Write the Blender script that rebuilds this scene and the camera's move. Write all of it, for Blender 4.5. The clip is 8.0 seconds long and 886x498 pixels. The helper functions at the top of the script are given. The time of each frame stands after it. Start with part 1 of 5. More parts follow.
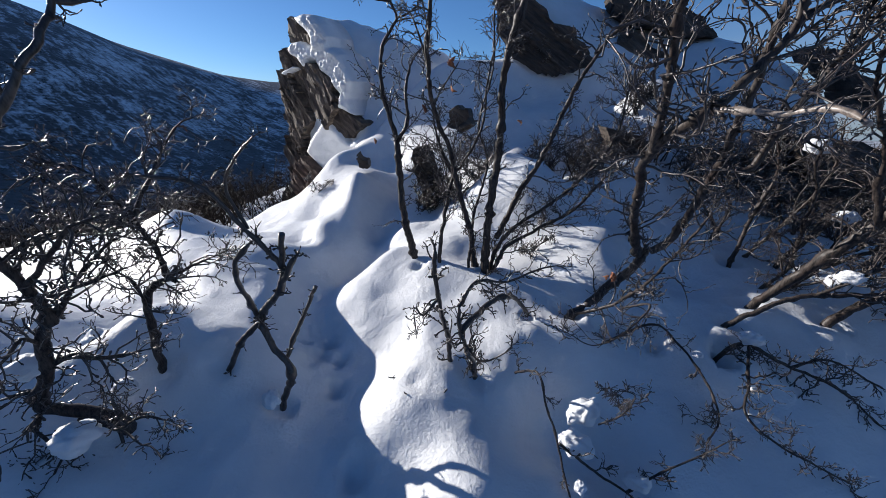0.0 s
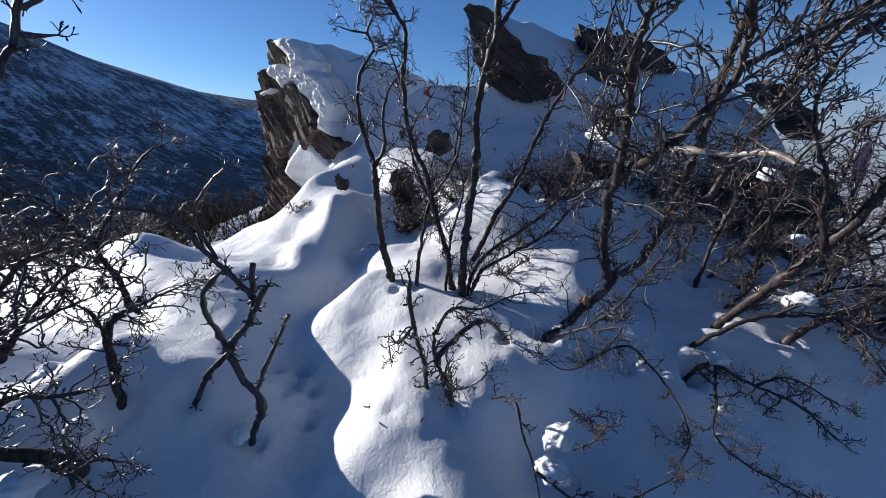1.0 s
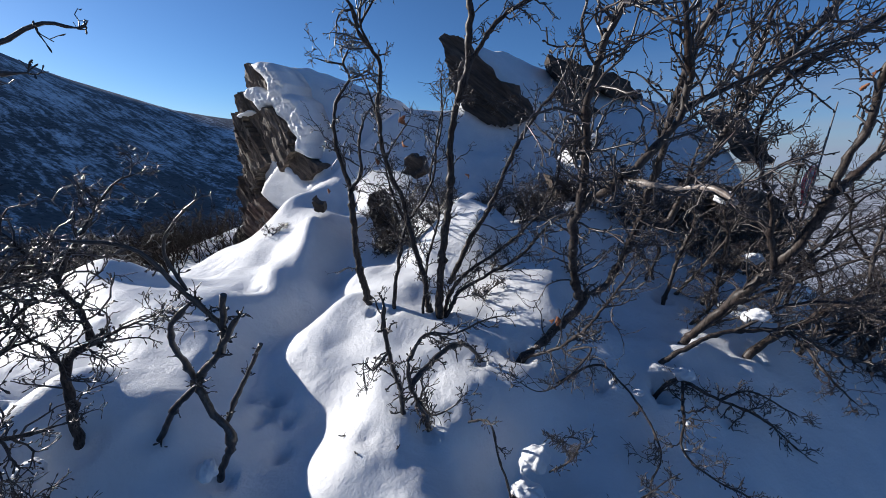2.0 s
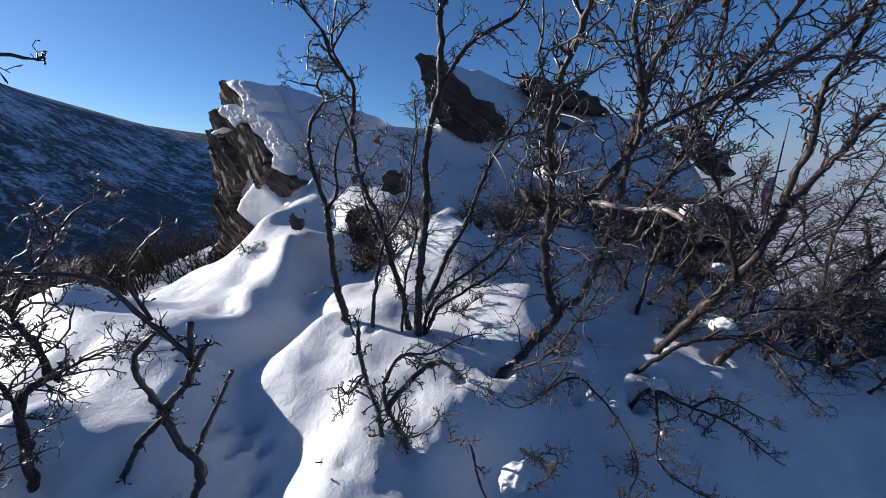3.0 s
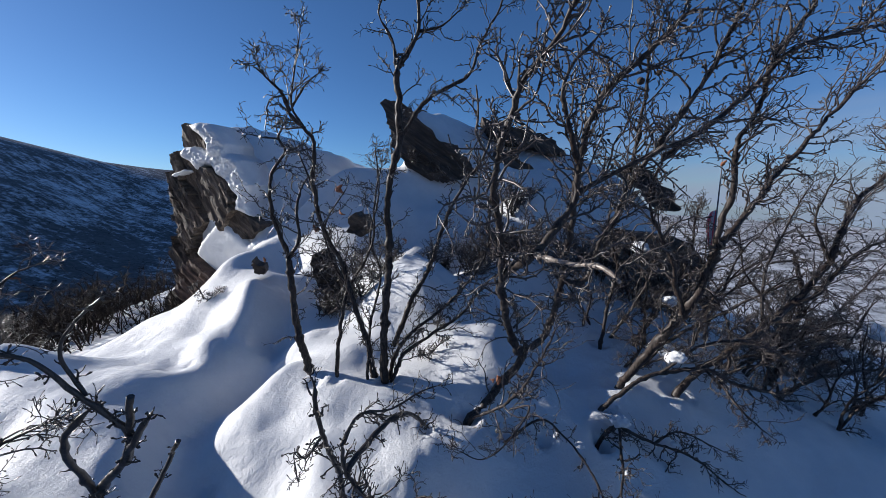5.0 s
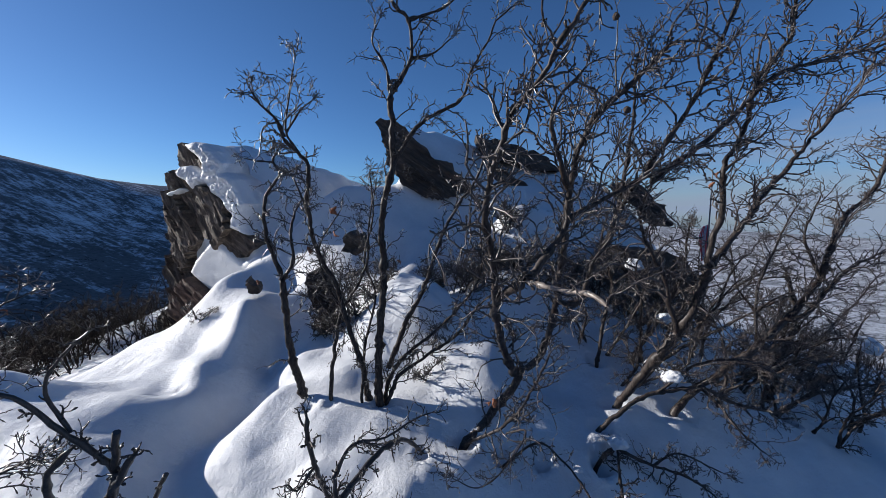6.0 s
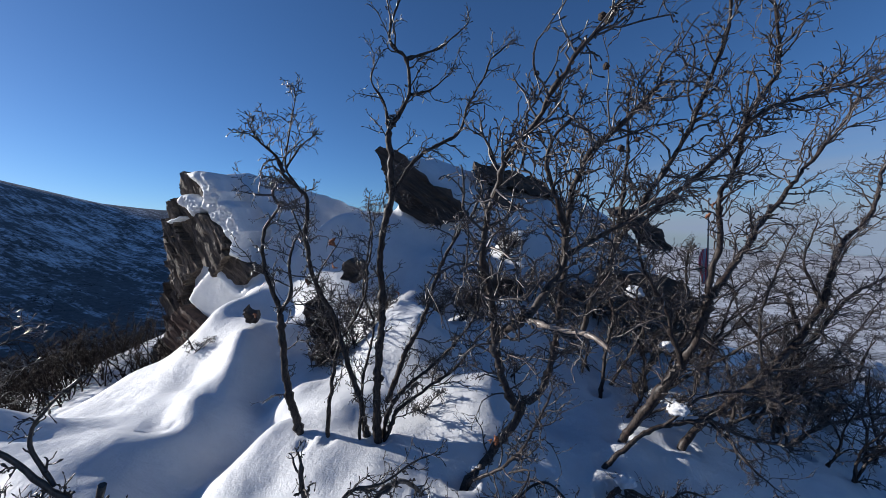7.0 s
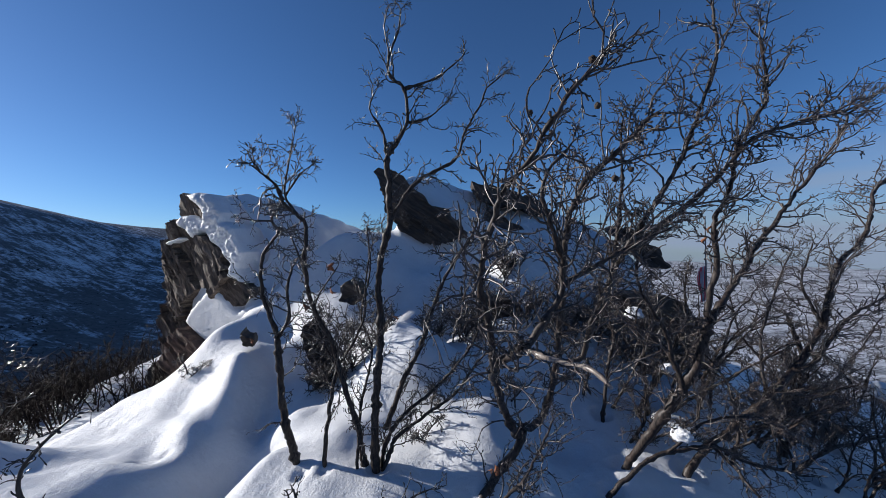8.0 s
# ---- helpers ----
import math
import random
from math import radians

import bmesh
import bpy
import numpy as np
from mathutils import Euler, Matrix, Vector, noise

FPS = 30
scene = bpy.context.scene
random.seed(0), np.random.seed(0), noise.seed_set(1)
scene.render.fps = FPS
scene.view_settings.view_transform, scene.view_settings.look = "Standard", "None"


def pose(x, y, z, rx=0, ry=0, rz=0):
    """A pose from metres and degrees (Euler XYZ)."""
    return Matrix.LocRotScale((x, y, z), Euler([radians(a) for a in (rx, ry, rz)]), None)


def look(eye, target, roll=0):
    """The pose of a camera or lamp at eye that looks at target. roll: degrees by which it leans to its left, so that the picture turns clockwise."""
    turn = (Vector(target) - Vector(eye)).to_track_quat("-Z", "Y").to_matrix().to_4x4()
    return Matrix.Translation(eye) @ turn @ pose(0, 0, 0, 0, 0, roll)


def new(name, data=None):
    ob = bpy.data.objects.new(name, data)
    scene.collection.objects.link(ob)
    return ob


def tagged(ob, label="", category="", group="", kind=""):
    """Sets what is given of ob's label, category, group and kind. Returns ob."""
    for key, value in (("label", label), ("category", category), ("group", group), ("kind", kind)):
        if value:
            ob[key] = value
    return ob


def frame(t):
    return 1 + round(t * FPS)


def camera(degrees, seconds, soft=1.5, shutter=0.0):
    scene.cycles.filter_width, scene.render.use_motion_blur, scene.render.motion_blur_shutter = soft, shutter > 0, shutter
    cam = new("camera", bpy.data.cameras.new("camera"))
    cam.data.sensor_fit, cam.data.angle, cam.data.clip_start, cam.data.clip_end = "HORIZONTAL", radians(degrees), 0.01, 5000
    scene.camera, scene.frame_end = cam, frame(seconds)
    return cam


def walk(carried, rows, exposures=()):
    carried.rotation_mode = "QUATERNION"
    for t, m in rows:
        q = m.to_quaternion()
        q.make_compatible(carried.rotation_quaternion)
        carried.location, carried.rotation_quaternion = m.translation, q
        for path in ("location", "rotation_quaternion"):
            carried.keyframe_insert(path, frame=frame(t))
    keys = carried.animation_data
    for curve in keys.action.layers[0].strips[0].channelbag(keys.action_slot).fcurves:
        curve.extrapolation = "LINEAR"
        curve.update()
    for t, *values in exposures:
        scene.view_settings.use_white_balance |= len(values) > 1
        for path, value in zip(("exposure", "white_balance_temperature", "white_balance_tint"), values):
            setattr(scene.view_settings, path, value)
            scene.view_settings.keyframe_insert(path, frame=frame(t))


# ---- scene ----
cam = camera(102.6, 8.0, soft=0.5)
PATH = [
    (0, (0.007, 0.001, 1.781), (-0.009, 1.859, 1.042), 0.5),
    (0.5, (0.02, 0.011, 1.816), (0.044, 1.889, 1.129), 0.8),
    (1, (0.046, 0.003, 1.851), (0.137, 1.894, 1.206), 1.3),
    (1.5, (0.07, -0.017, 1.889), (0.215, 1.887, 1.295), 1.5),
    (3, (0.147, -0.056, 1.978), (0.442, 1.863, 1.501), 1.0),
    (3.5, (0.181, -0.051, 2.016), (0.507, 1.871, 1.571), 0.5),
    (4, (0.198, -0.07, 2.058), (0.55, 1.862, 1.677), 0.3),
    (4.5, (0.225, -0.099, 2.091), (0.635, 1.83, 1.755), 0.3),
    (6, (0.268, -0.105, 2.203), (0.737, 1.826, 1.976), -0.3),
    (6.5, (0.278, -0.089, 2.242), (0.748, 1.848, 2.069), -0.7),
    (7, (0.285, -0.092, 2.298), (0.758, 1.848, 2.191), -0.8),
    (7.5, (0.288, -0.102, 2.337), (0.766, 1.839, 2.27), -0.8),
    (8, (0.292, -0.101, 2.38), (0.773, 1.84, 2.364), -1.2),
]
walk(cam, [(t, look(eye, target, roll)) for t, eye, target, roll in PATH], [(0.0, 0.66, 6200, 10), (8.0, 0.51, 6100, 10)])

# ---- light ----
SUN_AZ, SUN_EL = -60.9, 16.8
sun_way = Vector((math.sin(radians(SUN_AZ)) * math.cos(radians(SUN_EL)), math.cos(radians(SUN_AZ)) * math.cos(radians(SUN_EL)), math.sin(radians(SUN_EL))))
world = bpy.data.worlds.new("sky")
scene.world = world
world.use_nodes = True
wn = world.node_tree
wn.nodes.clear()
sky = wn.nodes.new("ShaderNodeTexSky")
sky.sky_type, sky.sun_disc = "NISHITA", False
sky.sun_elevation, sky.sun_rotation = radians(SUN_EL), radians(SUN_AZ)
sky.altitude, sky.air_density, sky.dust_density, sky.ozone_density = 2500.0, 1.1, 1.2, 6.5
back = wn.nodes.new("ShaderNodeBackground")
back.inputs["Strength"].default_value = 0.071
wout = wn.nodes.new("ShaderNodeOutputWorld")
# a thin veil of high cloud and valley haze low in the east
aim = wn.nodes.new("ShaderNodeTexCoord")
parts_of = wn.nodes.new("ShaderNodeSeparateXYZ")
wn.links.new(aim.outputs["Generated"], parts_of.inputs["Vector"])
low = wn.nodes.new("ShaderNodeMapRange")
low.inputs["From Min"].default_value, low.inputs["From Max"].default_value = 0.24, 0.02
east = wn.nodes.new("ShaderNodeMapRange")
east.inputs["From Min"].default_value, east.inputs["From Max"].default_value = 0.3, 0.8
wn.links.new(parts_of.outputs["Z"], low.inputs["Value"])
wn.links.new(parts_of.outputs["X"], east.inputs["Value"])
flat = wn.nodes.new("ShaderNodeMapping")
flat.inputs["Scale"].default_value = (1.5, 1.5, 14.0)
wn.links.new(aim.outputs["Generated"], flat.inputs["Vector"])
wisps = wn.nodes.new("ShaderNodeTexNoise")
wisps.inputs["Scale"].default_value, wisps.inputs["Detail"].default_value = 1.6, 5.0
wn.links.new(flat.outputs["Vector"], wisps.inputs["Vector"])
thick = wn.nodes.new("ShaderNodeMath")
thick.operation = "MULTIPLY"
wn.links.new(low.outputs["Result"], thick.inputs[0])
wn.links.new(east.outputs["Result"], thick.inputs[1])
veil = wn.nodes.new("ShaderNodeMath")
veil.operation, veil.use_clamp = "MULTIPLY", True
wn.links.new(thick.outputs["Value"], veil.inputs[0])
spread_by = wn.nodes.new("ShaderNodeMapRange")
spread_by.inputs["From Min"].default_value, spread_by.inputs["From Max"].default_value, spread_by.inputs["To Max"].default_value = 0.1, 0.65, 1.15
wn.links.new(wisps.outputs["Fac"], spread_by.inputs["Value"])
wn.links.new(spread_by.outputs["Result"], veil.inputs[1])
cloud = wn.nodes.new("ShaderNodeMix")
cloud.data_type = "RGBA"
cloud.inputs["B"].default_value = (2.7, 3.3, 4.3, 1)
wn.links.new(veil.outputs["Value"], cloud.inputs["Factor"])
wn.links.new(sky.outputs["Color"], cloud.inputs["A"])
wn.links.new(cloud.outputs["Result"], back.inputs["Color"])
wn.links.new(back.outputs["Background"], wout.inputs["Surface"])
sun_lamp = bpy.data.lights.new("sun", "SUN")
sun_lamp.energy, sun_lamp.angle, sun_lamp.color = 4.6, radians(0.53), (1.0, 0.93, 0.84)
new("sun", sun_lamp).matrix_world = look(sun_way * 50, (0, 0, 0))


# ---- materials ----
def blank(name):
    m = bpy.data.materials.new(name)
    m.use_nodes = True
    n = m.node_tree
    return m, n, n.nodes["Principled BSDF"]


def noise_node(n, scale, detail=4.0, rough=0.6, vector=None):
    t = n.nodes.new("ShaderNodeTexNoise")
    t.inputs["Scale"].default_value, t.inputs["Detail"].default_value, t.inputs["Roughness"].default_value = scale, detail, rough
    if vector is not None:
        n.links.new(vector, t.inputs["Vector"])
    return t.outputs["Fac"]


def ramp(n, fac, *stops):
    r = n.nodes.new("ShaderNodeValToRGB")
    els = r.color_ramp.elements
    while len(els) < len(stops):
        els.new(0.5)
    for e, (at, col) in zip(els, stops):
        e.position, e.color = at, (*col, 1)
    n.links.new(fac, r.inputs["Fac"])
    return r.outputs["Color"]


def mixed(n, fac, a, b, blend="MIX"):
    m = n.nodes.new("ShaderNodeMix")
    m.data_type, m.blend_type = "RGBA", blend
    if isinstance(fac, float):
        m.inputs["Factor"].default_value = fac
    else:
        n.links.new(fac, m.inputs["Factor"])
    n.links.new(a, m.inputs["A"])
    n.links.new(b, m.inputs["B"])
    return m.outputs["Result"]


def math_node(n, op, a, b):
    m = n.nodes.new("ShaderNodeMath")
    m.operation = op
    for i, v in enumerate((a, b)):
        if isinstance(v, (int, float)):
            m.inputs[i].default_value = v
        else:
            n.links.new(v, m.inputs[i])
    return m.outputs["Value"]


def bump(n, shader, height, strength, distance, before=None):
    b = n.nodes.new("ShaderNodeBump")
    b.inputs["Strength"].default_value, b.inputs["Distance"].default_value = strength, distance
    n.links.new(height, b.inputs["Height"])
    if before is not None:
        n.links.new(before, b.inputs["Normal"])
    n.links.new(b.outputs["Normal"], shader.inputs["Normal"])
    return b.outputs["Normal"]


def place(n, rot=(0, 0, 0), scale=(1, 1, 1)):
    g = n.nodes.new("ShaderNodeNewGeometry")
    m = n.nodes.new("ShaderNodeMapping")
    m.inputs["Rotation"].default_value = [radians(a) for a in rot]
    m.inputs["Scale"].default_value = scale
    n.links.new(g.outputs["Position"], m.inputs["Vector"])
    return m.outputs["Vector"]


def along_axes(n, vx, vy, vz):
    """The place along three directions of any length."""
    g = n.nodes.new("ShaderNodeNewGeometry")
    c = n.nodes.new("ShaderNodeCombineXYZ")
    for i, v in enumerate((vx, vy, vz)):
        d = n.nodes.new("ShaderNodeVectorMath")
        d.operation = "DOT_PRODUCT"
        n.links.new(g.outputs["Position"], d.inputs[0])
        d.inputs[1].default_value = v
        n.links.new(d.outputs["Value"], c.inputs[i])
    return c.outputs["Vector"]


def snow_material(name):
    m, n, p = blank(name)
    at = place(n)
    col = ramp(n, noise_node(n, 3.0, 5, vector=at), (0.3, (0.66, 0.675, 0.70)), (0.7, (0.745, 0.755, 0.77)))
    n.links.new(col, p.inputs["Base Color"])
    p.inputs["Roughness"].default_value = 0.55
    p.inputs["Specular IOR Level"].default_value = 0.25
    first = bump(n, p, noise_node(n, 9.0, 5, vector=at), 0.4, 0.045)
    second = bump(n, p, noise_node(n, 48.0, 3, vector=at), 0.5, 0.009, first)
    bump(n, p, noise_node(n, 190.0, 3, vector=at), 0.6, 0.0045, second)
    return m


def ground_material():
    m, n, p = blank("snowfield")
    at = place(n)
    white = ramp(n, noise_node(n, 3.0, 5, vector=at), (0.3, (0.66, 0.675, 0.70)), (0.7, (0.745, 0.755, 0.77)))
    att = n.nodes.new("ShaderNodeAttribute")
    att.attribute_name = "cover"
    streaks = noise_node(n, 1.0, 9, 0.76, along_axes(n, (0.03, -0.015, 0), (0.07, 0.14, 0), (0, 0, 0.07)))
    wide = noise_node(n, 0.011, 7, 0.68, at)
    patches = noise_node(n, 0.3, 6, 0.7, at)
    spread = math_node(n, "ADD", math_node(n, "MULTIPLY", streaks, 0.42), math_node(n, "ADD", math_node(n, "MULTIPLY", patches, 0.26), math_node(n, "MULTIPLY", wide, 0.32)))
    edge = math_node(n, "MULTIPLY", math_node(n, "SUBTRACT", math_node(n, "ADD", att.outputs["Fac"], spread), 1.0), 13.0)
    fac = n.nodes.new("ShaderNodeClamp")
    n.links.new(edge, fac.inputs["Value"])
    brush = ramp(n, noise_node(n, 0.35, 5, vector=at), (0.35, (0.055, 0.052, 0.051)), (0.62, (0.11, 0.1, 0.092)))
    n.links.new(mixed(n, fac.outputs["Result"], white, brush), p.inputs["Base Color"])
    p.inputs["Roughness"].default_value = 0.55
    p.inputs["Specular IOR Level"].default_value = 0.25
    first = bump(n, p, noise_node(n, 9.0, 5, vector=at), 0.4, 0.045)
    second = bump(n, p, noise_node(n, 48.0, 3, vector=at), 0.5, 0.009, first)
    bump(n, p, noise_node(n, 190.0, 3, vector=at), 0.6, 0.0045, second)
    return m


def bark_material(name, dark, light, warm, rough=0.38, gloss=0.58):
    m, n, p = blank(name)
    at = place(n)
    fine = noise_node(n, 60.0, 5, 0.7, place(n, (0, 0, 0), (1, 1, 0.25)))
    broad = noise_node(n, 5.0, 4, vector=at)
    grey = ramp(n, fine, (0.38, dark), (0.5, tuple(0.9 * c for c in light)), (0.68, tuple(1.7 * c for c in light)))
    n.links.new(mixed(n, ramp(n, broad, (0.45, (0, 0, 0)), (0.7, (0.8, 0.8, 0.8))), grey, ramp(n, fine, (0.4, dark), (0.66, warm))), p.inputs["Base Color"])
    p.inputs["Roughness"].default_value = rough
    p.inputs["Specular IOR Level"].default_value = gloss
    bump(n, p, fine, 0.4, 0.0035)
    return m


def rock_material(name, dark, mid, light, along, dip):
    """Slate whose layers dip along a level direction."""
    m, n, p = blank(name)
    a, up = Vector((*along, 0)).normalized(), Vector((0, 0, 1))
    c, s = math.cos(radians(dip)), math.sin(radians(dip))
    run, lay, out = a * c + up * s, up * c - a * s, a.cross(up)
    layers = noise_node(n, 1.0, 8, 0.72, along_axes(n, run * 0.9, out * 2.5, lay * 9.0))
    thin = noise_node(n, 1.0, 5, 0.7, along_axes(n, run * 4.0, out * 9.0, lay * 34.0))
    broad = noise_node(n, 1.1, 5, vector=place(n))
    col = mixed(n, ramp(n, broad, (0.4, (0, 0, 0)), (0.62, (1, 1, 1))), ramp(n, layers, (0.32, dark), (0.5, mid), (0.66, light)), ramp(n, layers, (0.36, dark), (0.62, mid)))
    col = mixed(n, 0.55, col, ramp(n, thin, (0.36, (0.25, 0.24, 0.23)), (0.6, (1, 1, 1))), "MULTIPLY")
    n.links.new(col, p.inputs["Base Color"])
    p.inputs["Roughness"].default_value = 0.8
    first = bump(n, p, layers, 0.8, 0.06)
    second = bump(n, p, thin, 0.8, 0.02, first)
    bump(n, p, noise_node(n, 40.0, 6, 0.7, place(n)), 0.4, 0.01, second)
    return m


SNOW = snow_material("snow")
GROUND = ground_material()
BARK = bark_material("oak_bark", (0.006, 0.005, 0.0045), (0.052, 0.042, 0.037), (0.05, 0.026, 0.019), 0.5, 0.3)
TWIG = bark_material("twig_bark", (0.009, 0.008, 0.0075), (0.072, 0.06, 0.055), (0.055, 0.032, 0.026))
DEAD = bark_material("dead_wood", (0.006, 0.005, 0.0045), (0.04, 0.032, 0.028), (0.03, 0.021, 0.018))
PALE = bark_material("bare_wood", (0.10, 0.08, 0.07), (0.26, 0.22, 0.19), (0.2, 0.15, 0.12))
BRUSH = bark_material("brush_bark", (0.009, 0.007, 0.006), (0.032, 0.025, 0.022), (0.032, 0.021, 0.017), 0.8, 0.1)
ROCK = rock_material("brown_slate", (0.03, 0.023, 0.018), (0.16, 0.12, 0.092), (0.33, 0.265, 0.205), (-0.835, 0.55), 66)
RED_ROCK = rock_material("red_brown_slate", (0.03, 0.02, 0.016), (0.13, 0.08, 0.058), (0.24, 0.165, 0.12), (-0.835, 0.55), 38)
DARK_ROCK = rock_material("dark_slate", (0.022, 0.017, 0.014), (0.095, 0.071, 0.055), (0.18, 0.14, 0.108), (0.97, -0.25), -35)


def plain_material(name, color, rough, vary=0.25):
    m, n, p = blank(name)
    f = noise_node(n, 45.0, 4, vector=place(n))
    n.links.new(ramp(n, f, (0.3, tuple(c * (1 - vary) for c in color)), (0.7, tuple(min(1, c * (1 + vary)) for c in color))), p.inputs["Base Color"])
    p.inputs["Roughness"].default_value = rough
    return m


LEAF = plain_material("dry_oak_leaf", (0.26, 0.10, 0.045), 0.7, 0.4)
GALL = plain_material("gall", (0.045, 0.03, 0.022), 0.8, 0.4)


# ---- meshes ----
def mesh_of(name, verts, faces, material, smooth=True):
    """A mesh from arrays; all faces have the same number of corners."""
    verts, faces = np.asarray(verts, np.float32), np.asarray(faces, np.int32)
    me = bpy.data.meshes.new(name)
    k = faces.shape[1]
    me.vertices.add(len(verts))
    me.vertices.foreach_set("co", verts.ravel())
    me.loops.add(faces.size)
    me.loops.foreach_set("vertex_index", faces.ravel())
    me.polygons.add(len(faces))
    me.polygons.foreach_set("loop_start", np.arange(0, faces.size, k, dtype=np.int32))
    me.polygons.foreach_set("use_smooth", np.full(len(faces), smooth))
    me.update(calc_edges=True)
    me.validate()
    me.materials.append(material)
    return me


def child(name, me, parent, label="", kind=""):
    ob = new(name, me)
    ob.parent = parent
    return tagged(ob, label, kind=kind)


def tubes(paths, radii, sides):
    """Closed tapering tubes along many paths of equal length: paths (N, n, 3), radii (N, n)."""
    paths, radii = np.asarray(paths, float), np.asarray(radii, float)
    count, n = radii.shape
    way = np.gradient(paths, axis=1)
    way /= np.linalg.norm(way, axis=2, keepdims=True) + 1e-9
    mean = way.mean(axis=1, keepdims=True)
    ref = np.where(np.abs(mean[..., 2:3]) < 0.8, np.array([0.0, 0.0, 1.0]), np.array([1.0, 0.0, 0.0]))
    a = np.cross(way, np.broadcast_to(ref, way.shape))
    a /= np.linalg.norm(a, axis=2, keepdims=True) + 1e-9
    b = np.cross(way, a)
    ang = np.arange(sides) * 2 * np.pi / sides
    ring = a[:, :, None, :] * np.cos(ang)[None, None, :, None] + b[:, :, None, :] * np.sin(ang)[None, None, :, None]
    verts = paths[:, :, None, :] + ring * radii[:, :, None, None]
    i, j, s = np.meshgrid(np.arange(count), np.arange(n - 1), np.arange(sides), indexing="ij")
    at = lambda jj, ss: (i * n + jj) * sides + ss % sides
    faces = np.stack([at(j, s), at(j, s + 1), at(j + 1, s + 1), at(j + 1, s)], -1).reshape(-1, 4)
    return verts.reshape(-1, 3), faces


def joined(pieces):
    base, vs, fs = 0, [], []
    for v, f in pieces:
        vs.append(v)
        fs.append(f + base)
        base += len(v)
    return np.concatenate(vs), np.concatenate(fs)


# ---- ground ----
def soft(v, k=2.5):
    return np.logaddexp(0, np.asarray(v, float) * k) / k


# mounds and hollows of the snow
PLANE = (-0.61, -0.04, 0.136)
MOUNDS = []


def mound(x, y, rx, ry, turn, h):
    """A swell of snow, or a hollow where h is negative: place, half widths, turn and height."""
    MOUNDS.append((x, y, rx, ry, turn, h))


# the broad swells under the outcrop, the shoulder and the two troughs
mound(0.25, 3.30, 0.90, 0.60, 0, 0.47)
mound(-0.15, 4.15, 0.50, 0.40, 0, 0.04)
mound(1.05, 5.60, 0.60, 0.60, 0, 1.19)
mound(0.50, 5.20, 0.50, 0.45, 0, 0.35)
mound(1.60, 5.90, 0.60, 0.60, 0, -0.26)
mound(1.60, 8.60, 2.40, 2.00, 0, 2.28)
mound(-1.40, 3.90, 0.40, 1.20, -10, -0.43)
mound(-2.80, 3.90, 0.60, 0.60, 0, 0.32)
mound(-3.90, 4.80, 0.60, 0.50, 0, 0.40)
mound(-2.00, 5.70, 0.40, 1.00, 20, -0.09)
mound(-2.50, 2.50, 0.45, 0.50, 0, 0.53)
mound(-2.10, 1.60, 0.40, 0.35, 0, 0.05)
mound(1.40, 3.10, 0.50, 0.40, 0, 0.23)
mound(3.00, 1.20, 1.50, 1.20, 0, -0.15)
mound(-1.00, 7.60, 1.00, 1.20, 0, -0.33)
mound(-4.50, 10.80, 1.20, 1.40, 0, -1.37)
mound(4.90, 6.60, 1.00, 0.90, 0, 1.36)
mound(5.00, -0.50, 2.00, 2.00, 0, -1.35)
mound(-0.90, 2.40, 0.40, 0.60, 0, -0.26)
mound(3.30, 3.60, 1.20, 0.80, 0, 0.32)
mound(-0.50, 2.90, 0.40, 0.60, 0, -0.23)
mound(-0.60, 5.90, 0.60, 0.60, 0, -0.06)
mound(3.00, 5.50, 1.20, 1.00, 0, 0.95)
mound(-3.60, 8.40, 1.00, 1.20, 0, -1.37)
mound(-5.00, 2.00, 2.00, 2.00, 0, -0.29)
mound(-3.20, 6.20, 0.60, 0.80, 0, -0.38)
mound(5.00, 9.00, 2.00, 2.00, 0, 0.85)
mound(1.10, 2.00, 0.40, 0.40, 0, -0.22)
mound(-0.75, 4.30, 0.30, 0.30, 0, 0.20)
mound(1.90, 4.60, 0.60, 0.50, 0, 0.46)
mound(5.00, 4.50, 1.00, 1.00, 0, 0.32)
mound(2.30, 2.80, 0.70, 0.50, 0, 0.19)
mound(0.25, 2.50, 0.60, 0.35, 0, 0.24)
mound(-2.90, 3.30, 0.40, 0.40, 0, -0.09)
mound(-4.60, 4.40, 1.20, 0.50, 10, -0.23)
mound(1.50, 0.80, 0.80, 0.80, 0, -0.21)
mound(4.00, -2.00, 1.50, 1.50, 0, -0.10)
mound(1.80, 8.00, 0.80, 0.50, 0, -0.53)
mound(1.80, 6.80, 1.00, 0.70, 0, -0.37)
# this next swell is out of view, added to cast the foreground's shadow
mound(-4.20, 1.50, 1.00, 1.20, 0, 1.55)
mound(-2.20, 5.00, 0.60, 0.50, 0, 0.27)
mound(-1.58, 6.00, 0.28, 0.70, 12, 0.27)
mound(1.60, 3.85, 0.60, 0.50, 0, 0.43)
mound(2.50, 3.80, 0.40, 0.40, 0, -0.15)
mound(3.60, 6.80, 0.80, 0.60, 0, 1.05)
mound(-1.00, 5.40, 0.30, 0.50, 0, -0.33)
mound(-3.60, 3.10, 0.50, 0.50, 0, -0.06)
mound(-3.40, 4.20, 0.50, 0.40, 0, 0.12)
mound(-2.10, 4.90, 0.30, 0.50, 20, -0.34)
mound(-2.55, 5.05, 0.50, 0.40, 0, -0.19)
mound(0.10, 3.30, 0.40, 0.30, 0, -0.14)
mound(-1.00, 8.50, 0.80, 0.70, 0, 0.91)
mound(-0.20, 7.00, 0.60, 0.40, 0, -0.64)
mound(0.30, 8.20, 0.60, 0.50, 0, -0.26)
